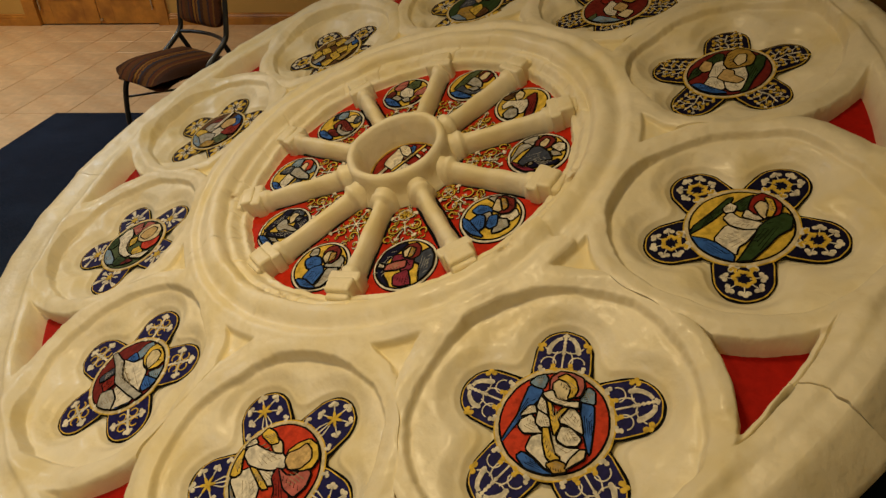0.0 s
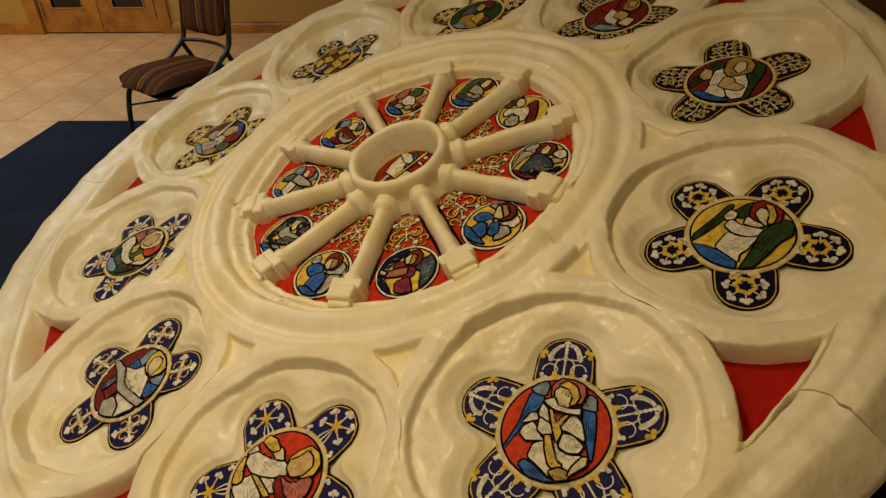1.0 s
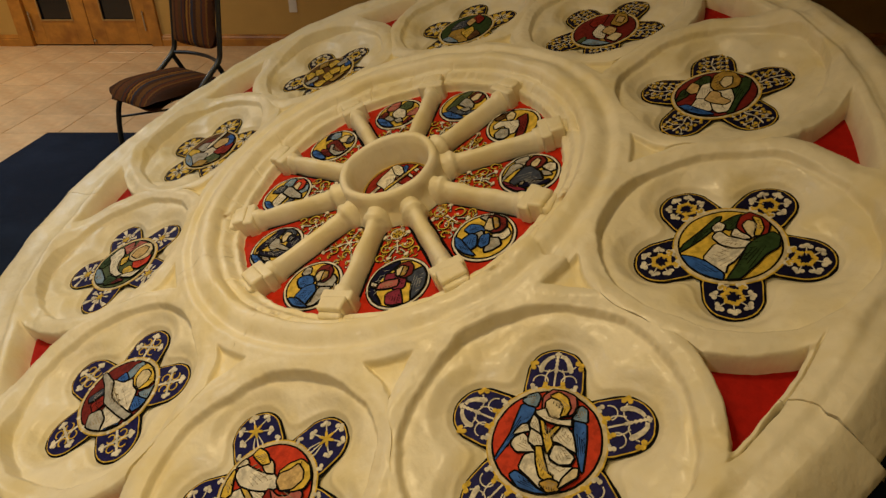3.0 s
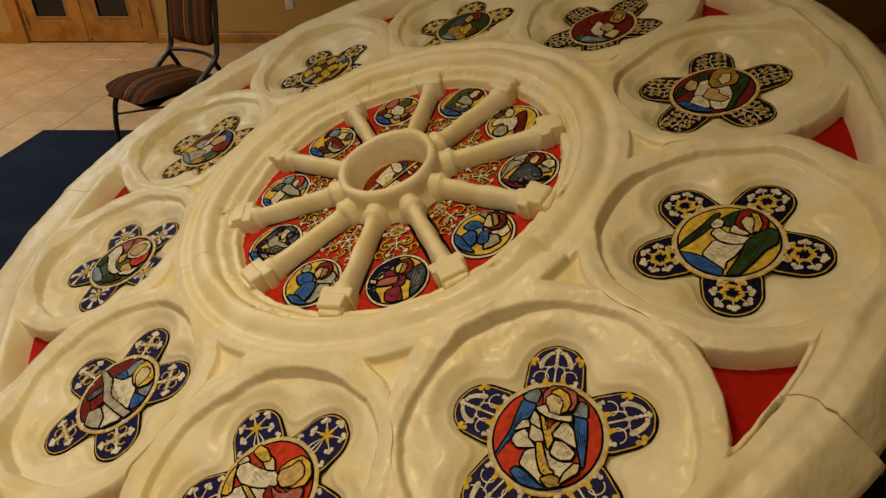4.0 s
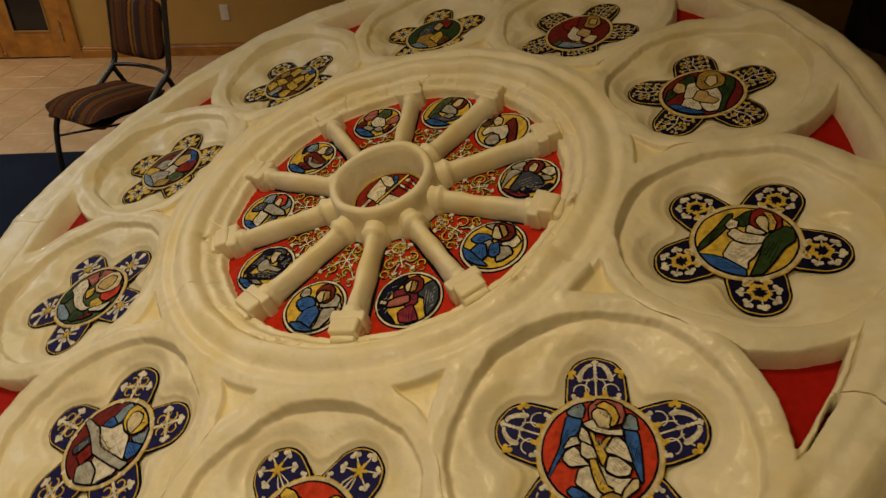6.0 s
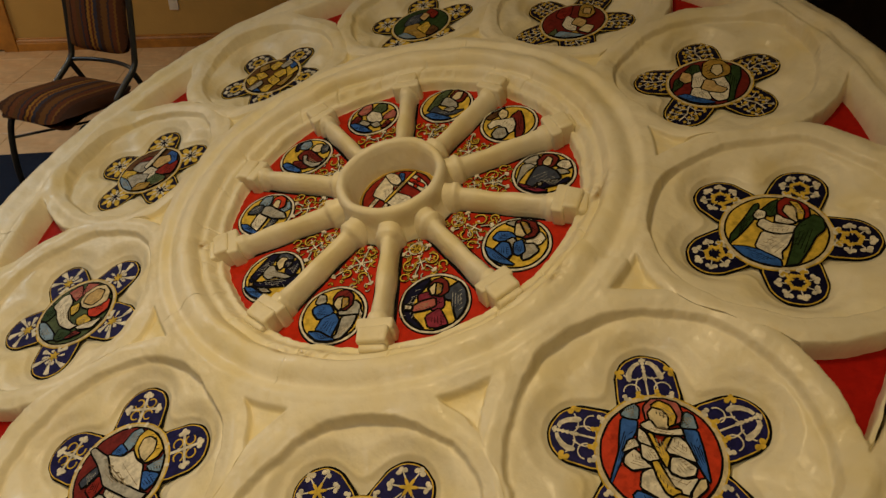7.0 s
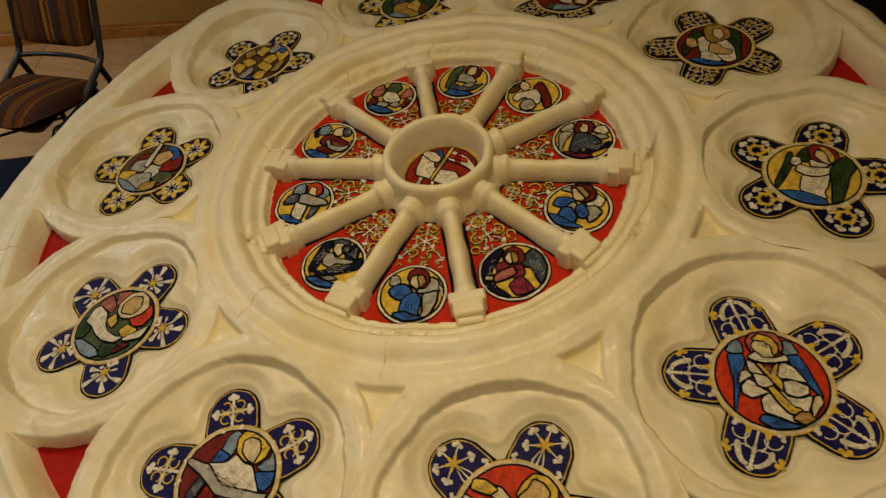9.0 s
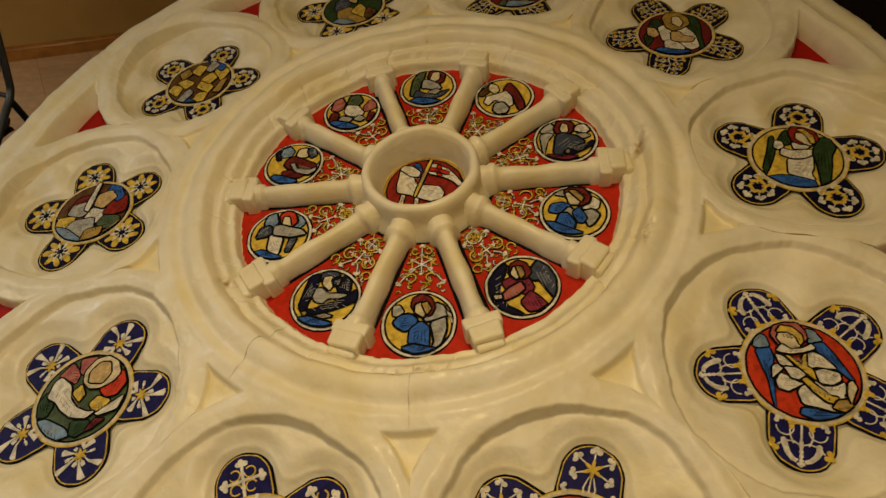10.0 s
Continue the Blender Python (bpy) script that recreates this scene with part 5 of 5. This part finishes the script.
BANDS = [(0.0, (0.060, 0.026, 0.009)), (0.09, (0.130, 0.060, 0.013)), (0.17, (0.040, 0.016, 0.009)), (0.20, (0.140, 0.052, 0.013)), (0.27, (0.105, 0.052, 0.013)), (0.34, (0.034, 0.034, 0.060)), (0.37, (0.110, 0.034, 0.012)), (0.42, (0.022, 0.010, 0.008)), (0.45, (0.330, 0.190, 0.025)), (0.49, (0.100, 0.030, 0.012)),
         (0.525, (0.300, 0.170, 0.022)), (0.55, (0.034, 0.040, 0.088)), (0.60, (0.060, 0.026, 0.010)), (0.66, (0.150, 0.076, 0.016)), (0.75, (0.040, 0.030, 0.040)), (0.78, (0.120, 0.042, 0.013)), (0.84, (0.190, 0.105, 0.020)), (0.87, (0.070, 0.028, 0.010)), (0.94, (0.040, 0.018, 0.008))]
while len(rp.color_ramp.elements) < len(BANDS):
    rp.color_ramp.elements.new(0.5)
for e, (p, c) in zip(rp.color_ramp.elements, BANDS):
    e.position, e.color = p, (c[0] * 0.82, c[1] * 0.62, c[2] * 0.42, 1)
nt.links.new(mp.outputs[0], rp.inputs[0])
nt.links.new(rp.outputs[0], bsdf.inputs["Base Color"])
wv = nt.nodes.new("ShaderNodeTexNoise")
wv.inputs["Scale"].default_value = 300
nt.links.new(tc.outputs["Object"], wv.inputs["Vector"])
bp = nt.nodes.new("ShaderNodeBump")
bp.inputs["Distance"].default_value = 0.002
nt.links.new(wv.outputs["Fac"], bp.inputs["Height"])
nt.links.new(bp.outputs[0], bsdf.inputs["Normal"])


def cushion(w0, w1, length, thick, crown, nose):
    """A padded pad, w0 wide at y=0 and w1 at y=length, with rounded corners and edges."""
    bm = bmesh.new()
    nu, nv = 20, 20
    def ring(sign):
        grid = []
        for j in range(nv + 1):
            v = j / nv
            row = []
            for i in range(nu + 1):
                u = -1 + 2 * i / nu
                ev = 2 * v - 1
                q = (abs(u) ** 5 + abs(ev) ** 5) ** 0.2
                k = max(abs(u), abs(ev)) / q if q > 1e-6 else 1
                uu, vv = u * k, (ev * k + 1) / 2
                w = w0 + (w1 - w0) * vv
                edge = max(abs(uu), abs(2 * vv - 1))
                e = (1 - edge ** 6) ** 0.5
                z = sign * thick / 2 * e + crown * (1 - u * u) * (1 - ev * ev) * (sign > 0) - nose * max(0, 0.35 - vv) ** 2 * 6
                row.append(bm.verts.new((uu * w / 2, vv * length, z)))
            grid.append(row)
        return grid
    for sign in (1, -1):
        g = ring(sign)
        for j in range(nv):
            for i in range(nu):
                f = (g[j][i], g[j][i + 1], g[j + 1][i + 1], g[j + 1][i])
                bm.faces.new(f if sign > 0 else f[::-1])
    bmesh.ops.remove_doubles(bm, verts=bm.verts, dist=0.0004)
    return bm


def side_chair(m):
    """A steel-tube chair with striped seat and back; x across, y to the back, origin at the floor below the seat's middle."""
    ch = tagged(empty("side_chair", m), "black steel tube chair with striped woven seat and back", "chair")
    part("seat", cushion(0.45, 0.38, 0.40, 0.060, 0.014, 0.05), STRIPE, ch, "brown striped woven seat pad", pose(-0.005, -0.19, 0.484, 1, 0, 0), smooth=True)
    part("backrest", cushion(0.35, 0.34, 0.262, 0.035, 0.008, 0.0), STRIPE, ch, "brown striped woven back pad", pose(0, 0.207, 0.634, 80, 0, 0), smooth=True)
    for s in (-1, 1):
        x = 0.186 * s
        bm = bmesh.new()
        tube(bm, smooth_curve([(x, 0.270, 0.965), (x, 0.256, 0.88), (x, 0.218, 0.65), (x, 0.198, 0.590), (x, 0.14, 0.540), (x * 1.03, 0.04, 0.468), (x * 1.06, -0.07, 0.430), (x * 1.08, -0.115, 0.425), (x * 1.10, -0.148, 0.36), (x * 1.12, -0.172, 0.20), (x * 1.12, -0.170, 0.008)], 6), 0.0125, 10)
        part("side_frame", bm, STEEL, ch, "", None, True)
        bm = bmesh.new()
        tube(bm, smooth_curve([(x, 0.188, 0.575), (x, 0.225, 0.50), (x, 0.30, 0.34), (x, 0.345, 0.14), (x, 0.36, 0.008)], 6), 0.0115, 10)
        part("rear_leg", bm, STEEL, ch, "", None, True)
        bm = bmesh.new()
        tube(bm, [(x * 1.10, -0.152, 0.335), (x * 1.0, 0.08, 0.31), (x, 0.318, 0.28)], 0.006, 8)
        part("stretcher", bm, STEEL, ch, "", None, True)
    bm = bmesh.new()
    tube(bm, smooth_curve([(-0.186, 0.196, 0.583), (-0.10, 0.222, 0.588), (0.0, 0.235, 0.588), (0.10, 0.222, 0.588), (0.186, 0.196, 0.583)], 6), 0.009, 8)
    part("cross_bar", bm, STEEL, ch, "", None, True)
    bm = bmesh.new()
    tube(bm, smooth_curve([(-0.186, 0.270, 0.962), (-0.09, 0.284, 0.975), (0.09, 0.284, 0.975), (0.186, 0.270, 0.962)], 6), 0.0125, 10)
    part("top_bar", bm, STEEL, ch, "", None, True)
    return ch


CHAIR_TURN = 16.0
side_chair(pose(-1.645, -0.245, 0.008, 0, 0, CHAIR_TURN))

# ---- floor tiles ----
PITCH = 0.343
tile_bm = bmesh.new()
box(tile_bm, (0.0025, 0.0025, -0.012), (PITCH - 0.0025, PITCH - 0.0025, 0.0), 0.0015, seg=1)
tile_me = bpy.data.meshes.new("floor_tile")
tile_bm.to_mesh(tile_me)
tile_bm.free()
tile_me.materials.append(TILE)
floor_ob = bpy.data.objects["floor"]
far_tiles = []
for i in range(-12, 20):
    for j in range(-19, 7):
        a, b = -2.269 + PITCH * i, 1.831 + PITCH * j
        if a < A0 - 0.01 or a + PITCH > A1 or b < B0 or b + PITCH > WALL_B + 0.09:
            continue
        if b >= 1.82 and a < 1.6 or (a < -2.26 and -1.5 < b):
            ob = link_mesh("floor_tile", tile_me, None, floor_ob)
            ob.matrix_basis = pose(a, b, 0.0015 * math.sin(i * 5.1 + j * 3.3) * 0.5)
        else:
            far_tiles.append((a, b))
bm = bmesh.new()
for a, b in far_tiles:
    box(bm, (a + 0.0035, b + 0.0035, -0.012), (a + PITCH - 0.0035, b + PITCH - 0.0035, 0.0))
rest = part("floor_tiles", bm, TILE, floor_ob)
tagged(rest, kind="stuff")
